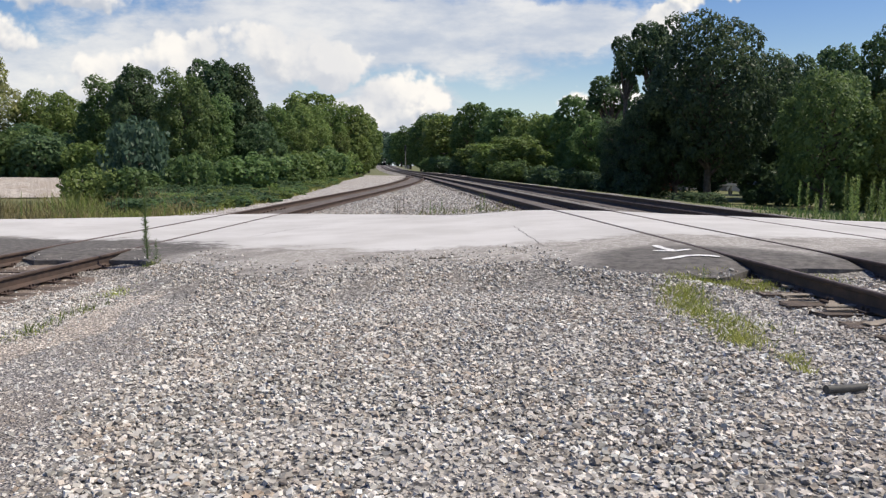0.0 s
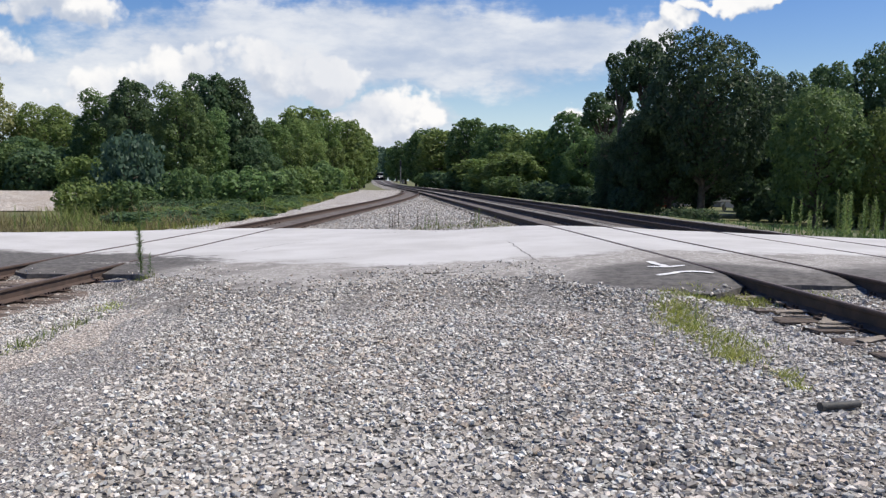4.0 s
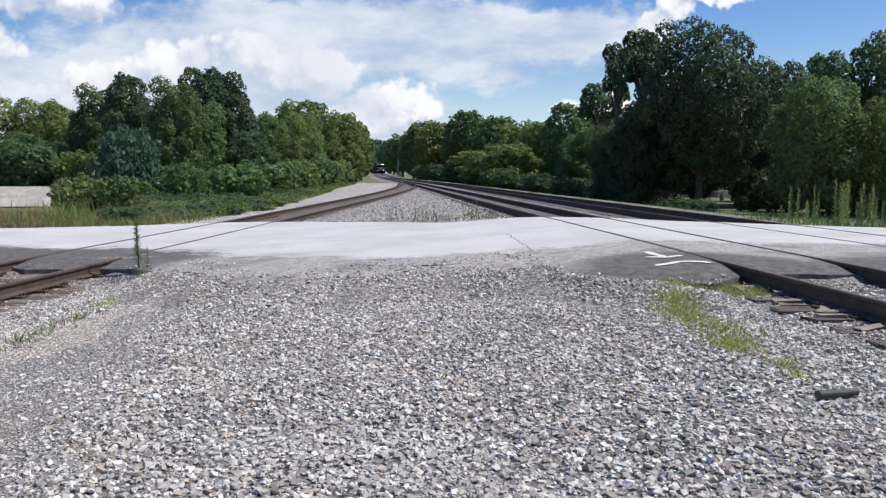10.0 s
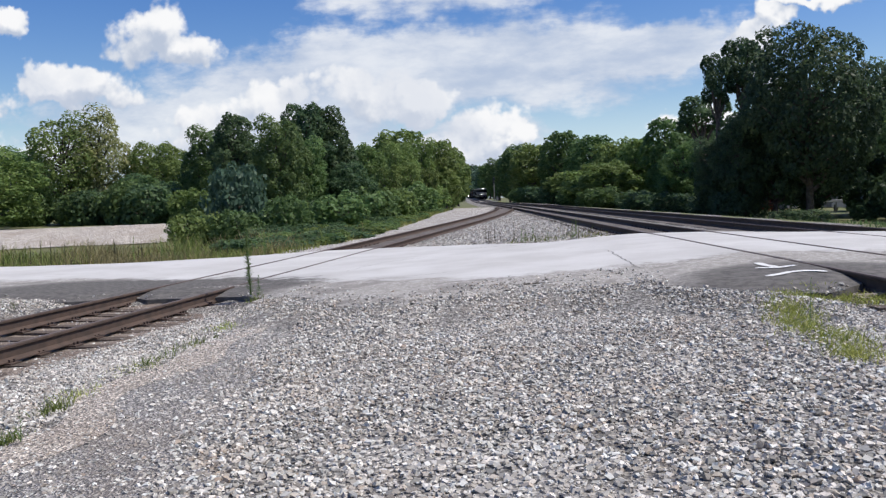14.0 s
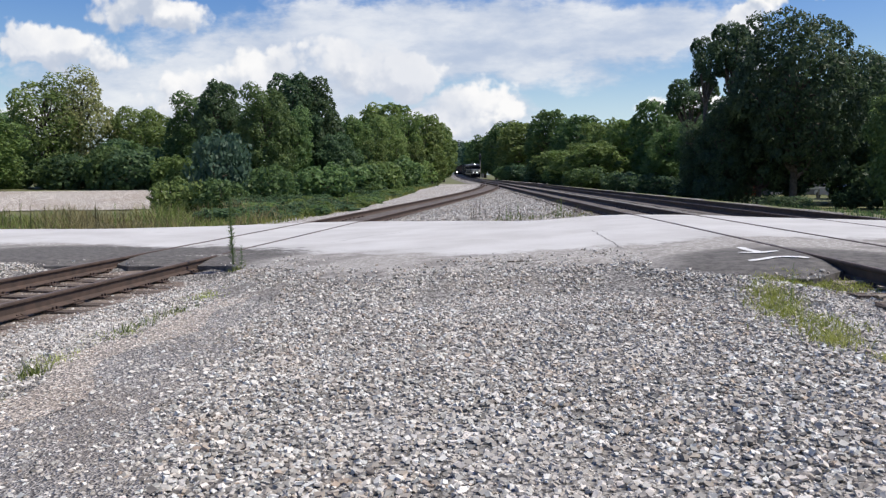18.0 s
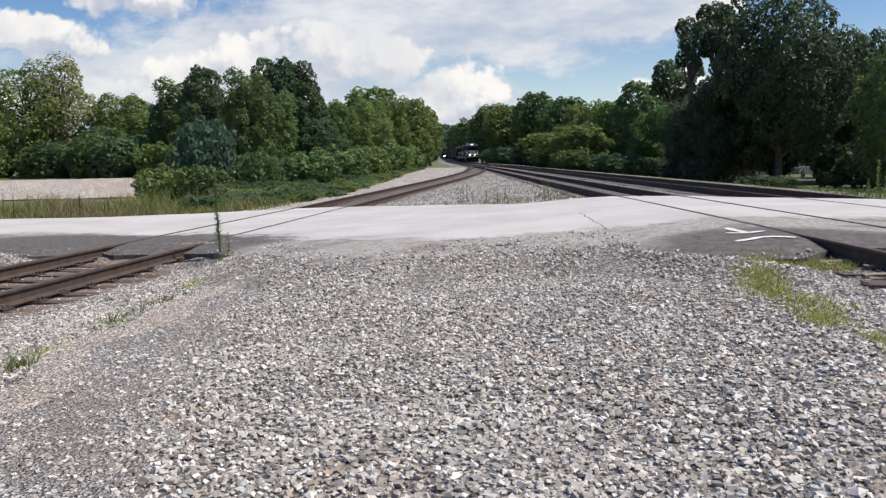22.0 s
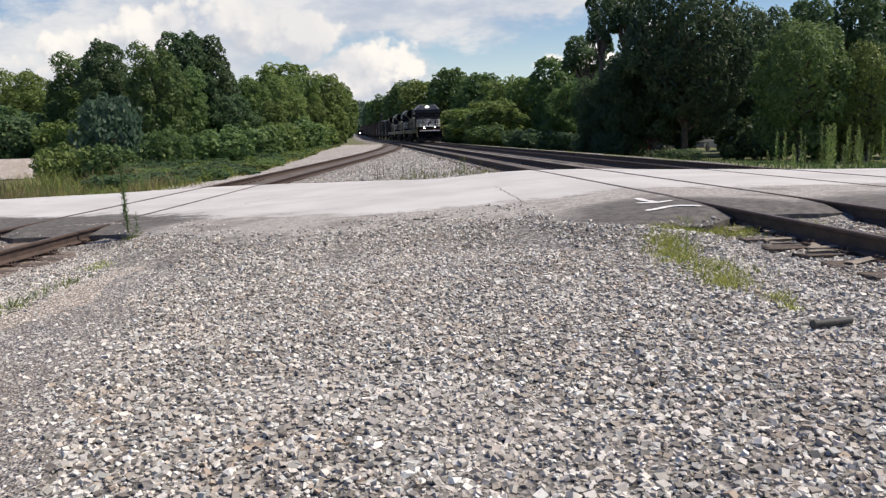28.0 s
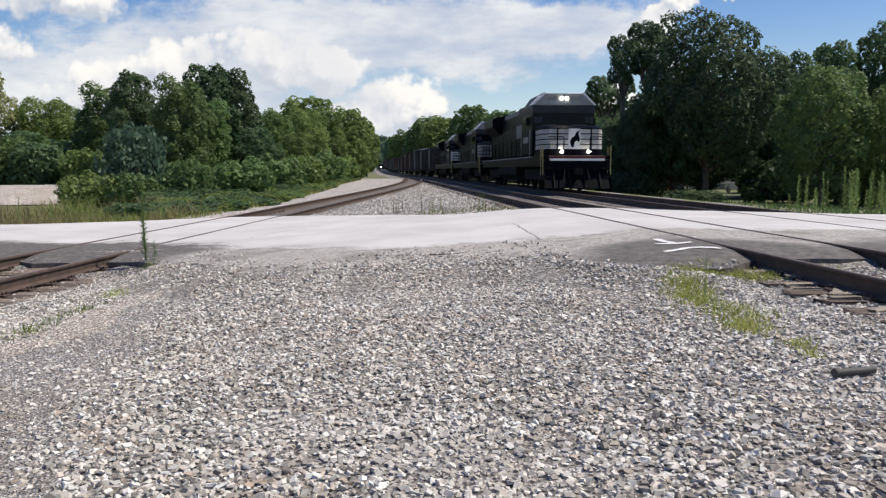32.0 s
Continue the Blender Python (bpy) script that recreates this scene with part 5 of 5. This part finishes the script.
def grit_strip():
    ys = np.arange(1.0, 9.6, 0.3)
    wave = lambda x, y: 0.012 * np.sin(3 * x + y) * np.sin(2.3 * y - x)
    ob = strip("grit_patch", lambda y: float(sand_line(y)) - 0.1, lambda y: -1.95 - 0.26 * (y - 4.3) + 0.18 * math.sin(2.3 * y) + 0.1 * math.sin(5.1 * y), ys, lambda x, y: land(x, y) + 0.009 + wave(x, y), FINES, 9)
    tagged(ob, "flattened grey fines beside the dusty strip", "dirt path", kind="structure")
    ob = strip("dirt_path", lambda y: float(sand_line(y)) - 0.26 - 0.12 * math.sin(3.3 * y), lambda y: float(sand_line(y)) + 0.20 + 0.16 * math.sin(2.7 * y + 1), ys, lambda x, y: land(x, y) + 0.013 + wave(x, y), SAND, 9)
    tagged(ob, "worn strip of dusty grit beside the siding", "dirt path", kind="structure")
    ob = strip("track_soil", lambda y: float(x_siding(y)) - 1.2 + 0.2 * wob(3 * y, 2), lambda y: float(x_siding(y)) + 1.40 + 0.25 * wob(3 * y, 4), np.arange(1.0, 12.9, 0.3), lambda x, y: land(x, y) + 0.010 + wave(x, y), MUD, 13)
    tagged(ob, "brown soil between the ties of the siding", "soil", kind="structure")
    for name, centre, last, half in (("siding_bed", x_siding, 96.0, 1.15), ("passing_bed", x_pass, 420.0, 1.35), ("main_bed", x_main, 420.0, 1.35)):
        first = float(road_far(float(centre(21.0)))) + 0.1
        ys = np.r_[np.arange(first, 60, 0.8), np.arange(60, last, 6.0)]
        ob = strip(name, lambda y: float(centre(y)) - half + 0.1 * wob(2 * y, 1), lambda y: float(centre(y)) + half + 0.1 * wob(2 * y, 3), ys, lambda x, y: land(x, y) + 0.014, DARK_BED, 7)
        tagged(ob, "dark oily stone bed under the rails", "gravel", kind="structure")


grit_strip()

# ---- plants ----


def blades(name, spots, heights, mat, label, seed, lean=0.35, width=0.006, category="grass"):
    """Grass: each blade a bent, tapered strip."""
    rng = np.random.default_rng(seed)
    n = len(spots)
    a = rng.uniform(0, 2 * np.pi, n)
    side = np.stack([np.cos(a), np.sin(a), 0 * a], -1) * (width * rng.uniform(0.6, 1.4, n))[:, None]
    b = rng.uniform(0, 2 * np.pi, n)
    tip = np.stack([np.cos(b), np.sin(b), 0 * b], -1) * (heights * lean * rng.uniform(0.2, 1.3, n))[:, None]
    up = np.stack([0 * a, 0 * a, heights], -1)
    rows = [spots - side, spots + side, spots + up * 0.55 + tip * 0.35 + side * 0.75, spots + up * 0.55 + tip * 0.35 - side * 0.75, spots + up + tip + side * 0.12, spots + up + tip - side * 0.12]
    v = np.stack(rows, 1).reshape(-1, 3)
    k = 6 * np.arange(n)[:, None]
    f = np.concatenate([k + np.array([[0, 1, 2, 3]]), k + np.array([[3, 2, 4, 5]])], 1).reshape(-1, 4)
    return tagged(new(name, quick_mesh(name, v, f, 4, [mat])), label, category, kind="stuff")


def grass_verge():
    rng = np.random.default_rng(31)
    x = rng.uniform(-46, -8.6, 32000)
    y = road_far(x) + 0.1 + rng.exponential(3.2, len(x))
    keep = (y < 40) & (x < x_siding(y) - strip_edge(y) - 0.3)
    x, y = x[keep], y[keep]
    tall = np.clip(0.14 + 0.07 * (y - road_far(x)), 0.16, 0.44) * rng.uniform(0.4, 1.5, len(x)) * (1 + 0.5 * np.sin(x * 1.3) * np.sin(x * 0.47 + y))
    split = rng.uniform(size=len(x)) < 0.62 + 0.40 * np.sin(0.9 * x + 0.6 * y)
    for some, mat, name, label in ((~split, GRASS, "verge_grass", "yellow-green grass along the road edge"), (split, DRY, "dry_grass", "dry straw-coloured grass along the road edge")):
        blades(name, np.stack([x[some], y[some], land(x[some], y[some]) - 0.05], -1), tall[some], mat, label, 32, lean=0.6, width=0.012)
    y = rng.uniform(25, 100, 12000)
    x = x_siding(y) - strip_edge(y) + 0.3 - rng.exponential(1.8, len(y))
    blades("track_grass", np.stack([x, y, land(x, y) - 0.05], -1), rng.uniform(0.10, 0.32, len(x)), GRASS, "rough grass below the shrubs", 33, lean=0.6, width=0.016)
    x = rng.uniform(9.2, 40, 9000)
    y = road_far(x) + 0.2 + rng.exponential(5, len(x))
    keep = x > x_main(y) + 2.6
    x, y = x[keep], y[keep]
    blades("far_verge_grass", np.stack([x, y, land(x, y) - 0.05], -1), rng.uniform(0.06, 0.20, len(x)), LEAF["mid"], "green grass beyond the road", 34, width=0.02)


def patch_grass():
    rng = np.random.default_rng(35)
    c = np.array([(2.8, 9.0, 0.26, 0.22), (3.25, 8.85, 0.26, 0.25), (2.4, 8.2, 0.18, 0.35), (2.3, 7.5, 0.14, 0.35), (2.42, 6.9, 0.22, 0.28), (2.32, 6.3, 0.12, 0.2), (2.46, 5.65, 0.07, 0.10), (2.43, 5.35, 0.05, 0.07), (4.2, 9.3, 0.25, 0.25)])
    k = rng.choice(len(c), 4200, p=np.array([3, 3, 3, 3, 2, 1.5, 0.4, 0.2, 1]) / 17.1)
    x, y = c[k, 0] + rng.normal(size=4200) * c[k, 2] * 0.7, c[k, 1] + rng.normal(size=4200) * c[k, 3] * 0.8
    blades("grass_patch", np.stack([x, y, land(x, y)], -1), rng.uniform(0.015, 0.085, 4200), FRESH, "bright green grass growing through the gravel", 36, lean=1.1, width=0.0045)
    c = np.array([(-3.95, 8.3, 0.10, 0.4), (-3.9, 7.4, 0.10, 0.3), (-3.75, 5.6, 0.08, 0.15), (-3.5, 4.7, 0.06, 0.10), (-9.0, 11.8, 0.5, 0.3), (-4.8, 12.2, 0.15, 0.2)])
    k = rng.integers(0, len(c), 520)
    x, y = c[k, 0] + rng.normal(size=520) * c[k, 2] * 0.6, c[k, 1] + rng.normal(size=520) * c[k, 3] * 0.7
    blades("sparse_grass", np.stack([x, y, land(x, y)], -1), rng.uniform(0.03, 0.13, 520), GRASS, "sparse grass beside the grit strip", 37, lean=0.7, width=0.004)
    y = rng.uniform(3.2, 10.5, 2600)
    x = sand_line(y) - 0.40 + rng.normal(size=2600) * 0.11
    keep = np.sin(2.1 * y) + np.sin(5.3 * y + 1) > 0.7 + rng.normal(size=2600) * 0.6
    x, y = x[keep], y[keep]
    blades("fringe_grass", np.stack([x, y, land(x, y)], -1), rng.uniform(0.015, 0.06, len(x)), FRESH, "short yellowing grass along the grit strip", 39, lean=1.0, width=0.004)
    x, y = rng.uniform(-1.4, 1.6, 450), 23.4 + rng.exponential(1.3, 450)
    y = np.maximum(y, road_far(x) + 0.05)
    blades("infield_grass", np.stack([x, y, land(x, y)], -1), rng.uniform(0.03, 0.13, 450) * (0.4 + rng.uniform(size=450)), GRASS, "thin grass at the edge of the stone infield", 38, width=0.012)


grass_verge()
patch_grass()


def weed_mesh(seed, height, leaves, long, spread, narrow=0.12, colour="mid"):
    """An upright stalk with narrow leaves all the way up, closer to its tip."""
    rng = np.random.default_rng(seed)
    v, f = [], []
    rings = 7
    for k in range(rings):
        z = height * k / (rings - 1)
        r = 0.011 * height * (1 - 0.75 * k / (rings - 1))
        lean = 0.02 * height * math.sin(2.0 * k / rings + seed)
        v += [(lean + r * math.cos(a), r * math.sin(a), z) for a in (0, 2.09, 4.19)]
        if k:
            b = 3 * k
            f += [(b - 3 + i, b - 3 + (i + 1) % 3, b + (i + 1) % 3, b + i) for i in range(3)]
    for k in range(leaves):
        z = height * (0.08 + 0.92 * (k / leaves) ** 0.8)
        a = k * 2.4 + rng.uniform(-0.4, 0.4)
        size = long * height * rng.uniform(0.6, 1.2) * (1.15 - 0.7 * z / height)
        d, s = np.array([math.cos(a), math.sin(a), spread + rng.uniform(-0.25, 0.35)]), np.array([-math.sin(a), math.cos(a), 0])
        p = np.array([0.02 * height * math.sin(2.0 * z / height + seed), 0, z])
        b = len(v)
        w = size * narrow
        v += [tuple(p), tuple(p + d * size * 0.45 + s * w), tuple(p + d * size + np.array([0, 0, -0.12 * size])), tuple(p + d * size * 0.45 - s * w)]
        f.append((b, b + 1, b + 2, b + 3))
    me = bpy.data.meshes.new("weed")
    me.from_pydata(v, [], f)
    me.materials.append(LEAF[colour])
    return me


def plant(name, me, x, y, scale, turn, label, group=""):
    ob = new(name)
    leafy_part = new("foliage", me)
    leafy_part.parent = ob
    ob.matrix_basis = Matrix.LocRotScale((x, y, float(land(x, y)) - 0.01), Euler((0, 0, turn)), (scale, scale, scale))
    return tagged(ob, label, "weed", group)


plant("tall_weed", weed_mesh(3, 1.45, 420, 0.062, 0.7, 0.13, "mid"), -5.0, 12.62, 1.0, 0.4, "single tall green weed growing by the siding")
plant("small_weed", weed_mesh(4, 0.4, 70, 0.2, 0.7, 0.10), -4.82, 12.55, 1.0, 1.4, "small bushy weed beside the tall one")
plant("small_weed", weed_mesh(5, 0.42, 24, 0.12, 0.8), 2.38, 7.55, 1.1, 0.0, "thin green weed standing in the grass patch")
plant("small_weed", weed_mesh(6, 0.25, 24, 0.2, 0.9), -3.35, 4.66, 1.0, 0.0, "small weed in the gravel")
STALKS = [weed_mesh(20 + k, 1.0, 70, 0.10 + 0.02 * (k % 3), 0.9, 0.2, "light") for k in range(4)]
stalk_rng = random.Random(41)
for k in range(135):
    x = 8.4 + 9.5 * stalk_rng.random()
    y = float(road_far(x)) + 0.25 + 2.2 * stalk_rng.random()
    if x > float(x_main(y)) + 1.5:
        plant("tall_weed", stalk_rng.choice(STALKS), x, y, stalk_rng.uniform(0.7, 1.45) * (0.8 + 0.25 * (x - 9.3) / 8.5), stalk_rng.uniform(0, 6), "tall slender green weeds beyond the road", "tall weeds by the road")
BROWN_STALKS = [weed_mesh(30 + k, 1.0, 60, 0.07, 1.1, 0.2, "brown") for k in range(3)]
for k in range(150):
    x = -31 + 22 * stalk_rng.random() ** 1.5
    plant("reed", stalk_rng.choice(BROWN_STALKS + STALKS[:1]), x, float(road_far(x)) + 0.4 + stalk_rng.random() * 1.5, stalk_rng.uniform(0.3, 1.05), stalk_rng.uniform(0, 6), "dark withered upright weed in the grass verge", "weeds in the verge")
for k in range(24):
    x = -2.2 + 3.4 * stalk_rng.random()
    plant("thin_weed", stalk_rng.choice(BROWN_STALKS + STALKS[:2]), x, float(road_far(x)) + 0.2 + stalk_rng.random() * 3.0, stalk_rng.uniform(0.2, 0.62), stalk_rng.uniform(0, 6), "thin weed at the edge of the stone infield", "weeds in the infield")

# ---- small things at the crossing ----


def flat_stroke(points, half, lift):
    """A painted stroke through places on the road."""
    v, f = [], []
    for i, (x, y) in enumerate(points):
        a, b = Vector(points[max(0, i - 1)]), Vector(points[min(len(points) - 1, i + 1)])
        n = (b - a).normalized().orthogonal() * half * (0.55 if i in (0, len(points) - 1) else 1)
        for s in (-1, 1):
            px, py = x + s * n.x, y + s * n.y
            v.append((px, py, float(rail_level(px, py)) - 0.006 - 0.10 * float(edge_drop(px, py)) + lift))
        if i:
            f.append((2 * i - 2, 2 * i - 1, 2 * i + 1, 2 * i))
    return v, f


def fine_line(points, steps=10, shake=0.03, seed=1):
    r = random.Random(seed)
    out = []
    for (a, b), (c, d) in zip(points, points[1:]):
        out += [(a + (c - a) * k / steps + r.uniform(-shake, shake), b + (d - b) * k / steps + r.uniform(-shake, shake)) for k in range(steps)]
    return out + [points[-1]]


marks = tagged(new("road_marking"), "worn white paint strokes on dark asphalt", "road marking", kind="structure")
for pts in (((2.84, 11.55), (2.88, 11.2), (2.95, 10.80)), ((2.69, 10.92), (2.93, 10.78), (3.19, 10.94)), ((2.61, 10.03), (2.80, 10.12), (3.02, 10.31)), ((2.96, 10.28), (3.15, 10.28), (3.35, 10.17))):
    v, f = flat_stroke(fine_line(pts, 4, 0.012, 7), 0.055, 0.010)
    stroke = sheet("stroke", v, f, PAINT)
    stroke.parent = marks
for name, pts in (("crack", ((1.08, 15.9), (1.14, 14.6), (1.19, 13.6), (1.3, 11.9))), ("crack", ((-4.13, 15.4), (-3.93, 16.4), (-3.67, 17.3), (-2.9, 18.0))), ("crack", ((-3.4, 13.6), (-2.5, 13.2), (-1.7, 13.5))), ("crack", ((-2.2, 20.0), (0.3, 19.6), (1.0, 19.2)))):
    v, f = flat_stroke(fine_line(pts, 8, 0.035, len(pts)), 0.009, 0.003)
    line = sheet(name, v, f, TAR)
    line.parent = road

pipe = new("iron_pipe")
bm = rod(bmesh.new(), (-0.14, 0, 0), (0.14, 0, 0), 0.024, 0.024, 18)
bmesh.ops.bevel(bm, geom=[e for e in bm.edges if e.calc_length() < 0.03], offset=0.004, segments=1, affect="EDGES")
part("tube", bm, CAST, pipe, shade=False)
part("collar", rod(bmesh.new(), (-0.15, 0, 0), (-0.12, 0, 0), 0.028, 0.028, 18), CAST, pipe)
pipe.matrix_basis = pose(2.47, 4.85, float(land(2.47, 4.85)) + 0.035, 0, 0, 18)
tagged(pipe, "short dark iron pipe lying on the gravel", "pipe")

chip_rng = random.Random(51)
for x, y, turn, size in ((3.42, 9.08, 10, 0.34), (3.3, 8.9, 35, 0.22), (3.5, 8.12, 5, 0.36), (3.45, 7.85, -20, 0.30), (3.62, 7.6, 60, 0.22), (3.68, 7.48, 4, 0.38), (3.55, 7.3, -8, 0.30), (3.6, 6.7, 20, 0.30), (3.7, 6.2, -35, 0.26), (3.66, 8.6, 5, 0.26)):
    bm = boxed(-size * 0.42, size * 0.42, -0.04, 0.04, 0, 0.022, bevel=0.005)
    for v in bm.verts:
        v.co += Vector((chip_rng.uniform(-0.03, 0.03), chip_rng.uniform(-0.015, 0.015), chip_rng.uniform(-0.006, 0.006)))
    chip = part("wood_scrap", bm, WOODCHIP)
    chip.matrix_basis = pose(x, y, float(land(x, y)) + 0.02, chip_rng.uniform(-6, 6), chip_rng.uniform(-6, 6), turn)
    tagged(chip, "split pale piece of old tie wood on the gravel", "wood", "wood scraps by the rail")

branch = part("stick", rod(rod(bmesh.new(), (-0.35, 0, 0), (0.1, 0.03, 0.01), 0.012, 0.010, 6), (0.1, 0.03, 0.01), (0.42, 0, 0.0), 0.010, 0.006, 6), BARK)
branch.matrix_basis = pose(-0.02, 11.0, float(rail_level(-0.02, 11.0)) - 0.04, 0, 0, 3)
tagged(branch, "thin dark stick lying on the dusty asphalt", "stick")
stake = part("stake", rod(bmesh.new(), (0, 0, -0.1), (0.02, 0, 0.42), 0.02, 0.014, 7), BARK)
stake.location = (-10.5, 12.9, float(land(-10.5, 12.9)))
tagged(stake, "dark wooden stake standing in the gravel", "stake")


def tie_plates():
    """Plates and spikes that hold the rails down, near the crossing."""
    plate = boxed(-0.15, 0.15, -0.09, 0.09, 0, 0.018, bevel=0.004)
    for x in (-0.1, 0.1):
        box(plate, x - 0.012, x + 0.012, -0.05, -0.026, 0.018, 0.05), box(plate, x - 0.012, x + 0.012, 0.026, 0.05, 0.018, 0.05)
    me = bpy.data.meshes.new("tie_plate")
    plate.to_mesh(me)
    plate.free()
    me.materials.append(RUST)
    for ob in [o for o in scene.objects if o.data in TIES and o.parent and o.parent.name in ("siding_track", "passing_track") and o.location.y < 30]:
        for side in (-1, 1):
            p = new("tie_plate", me)
            p.parent = ob.parent
            p.matrix_basis = ob.matrix_basis @ Matrix.Translation((side * (G + W), 0, 0.001))


tie_plates()

# ---- signal mast and what stands behind the trees ----


def mast():
    ob = new("signal_mast")
    part("pole", rod(bmesh.new(), (0, 0, -0.3), (0, 0, 9.0), 0.16, 0.13, 10), GREYCAR, ob)
    part("signal_head", boxed(-0.4, 0.4, -0.16, 0.16, 6.6, 8.6, bevel=0.05), CAST, ob)
    for z in (7.0, 7.6, 8.2):
        part("lens_hood", rod(bmesh.new(), (0, -0.16, z), (0, -0.45, z), 0.16, 0.16, 12), CAST, ob)
    part("ladder", rod(rod(bmesh.new(), (-0.15, 0.2, 0), (-0.15, 0.2, 8), 0.02), (0.15, 0.2, 0), (0.15, 0.2, 8), 0.02), GREYCAR, ob)
    part("control_box", boxed(0.5, 1.4, -0.3, 0.3, -0.1, 1.5, bevel=0.03), GREYCAR, ob)
    ob.location = (-24.4, 300.0, float(land(-24.4, 300.0)))
    return tagged(ob, "grey signal mast beside the far tracks", "signal")


mast()
CARPAINT = {k: worn(k + "_car_paint", c, c, 1, None, 20, rough=0.3, bump=0.0) for k, c in (("white", (0.7, 0.7, 0.7)), ("red", (0.25, 0.03, 0.025)), ("silver", (0.42, 0.43, 0.45)))}


def parked_car(colour, x, y, turn):
    ob = new("parked_car")
    prof = [(-2.2, 0.35), (2.2, 0.35), (2.25, 0.75), (1.2, 0.95), (0.55, 1.42), (-1.1, 1.45), (-1.9, 1.0), (-2.25, 0.9)]
    bm = prism(bmesh.new(), prof, -0.85, 0.85)
    bmesh.ops.bevel(bm, geom=bm.edges[:], offset=0.06, segments=2, affect="EDGES")
    part("body", bm, CARPAINT[colour], ob)
    for side in (-1, 1):
        part("window", prism(bmesh.new(), [(-1.55, 1.0), (0.9, 1.0), (0.5, 1.36), (-1.05, 1.38)], side * 0.852, side * 0.862), PANE, ob)
        for wx in (-1.35, 1.35):
            part("wheel", rod(bmesh.new(), (wx, side * 0.7, 0.32), (wx, side * 0.88, 0.32), 0.32, 0.32, 18), CAST, ob)
    ob.matrix_basis = pose(x, y, float(land(x, y)) - 0.05, 0, 0, turn)
    return tagged(ob, colour + " car parked beyond the shade trees", "car", "parked cars")


for colour, x, y, turn in (("red", 19.6, 80, 80), ("white", 23.4, 83, 75), ("silver", 27.4, 80, 95), ("white", 31, 84, 80), ("silver", 16.6, 86, 85)):
    parked_car(colour, x, y, turn)


def guard_rail():
    ob = new("guard_rail")
    part("beam", boxed(-5, 5, -0.06, 0.06, 0.75, 0.95, bevel=0.02), WHITE, ob)
    for k in range(6):
        part("post", boxed(-4.9 + 1.96 * k - 0.06, -4.9 + 1.96 * k + 0.06, 0.06, 0.18, -0.2, 0.95, bevel=0.01), GREYCAR, ob)
    ob.matrix_basis = pose(25.5, 75, float(land(25.5, 75)) + 0.2, 0, 0, 2)
    return tagged(ob, "pale guard rail at the edge of the car park", "guard rail")


guard_rail()


def shed():
    ob = new("shed")
    part("wall", boxed(-7, 7, -3, 3, 0, 2.6, bevel=0.02), GREYCAR, ob)
    part("roof", prism(bmesh.new(), [(-7.4, 2.6), (7.4, 2.6), (7.0, 2.75), (0, 3.9), (-7.0, 2.75)], -3.4, 3.4), SOOT, ob)
    for x in (-4.5, 0, 4.5):
        part("window", boxed(x - 0.6, x + 0.6, -3.04, -3.0, 1.0, 2.0), PANE, ob)
    ob.matrix_basis = pose(27.5, 98, float(land(27.5, 98)), 0, 0, 3)
    return tagged(ob, "low pale building behind the shade trees", "building")


shed()


def ride(front, t):
    """Pose of a car whose middle rides that far behind the engine's nose, at t seconds."""
    y = 35.8 + 15.4 * (32.0 - t) + front * 0.9938
    x = float(x_main(y))
    ahead = math.atan2(-1.0, float(x_main(y - 1) - x))
    return pose(x, y, float(rise(y)), 0, 0, math.degrees(ahead))


def motions():
    rows = ((0, 615), (8, 560), (14, 450), (18, 372), (22, 346), (26, 342), (32, 342))
    walk(rail_truck, [(t, pose(float(x_pass(y)), y, float(rise(y)), 0, 0, -83)) for t, y in rows])
    for ob, back in train_cars:
        walk(ob, [(t, ride(back, t)) for t in range(0, 33, 2)])


motions()
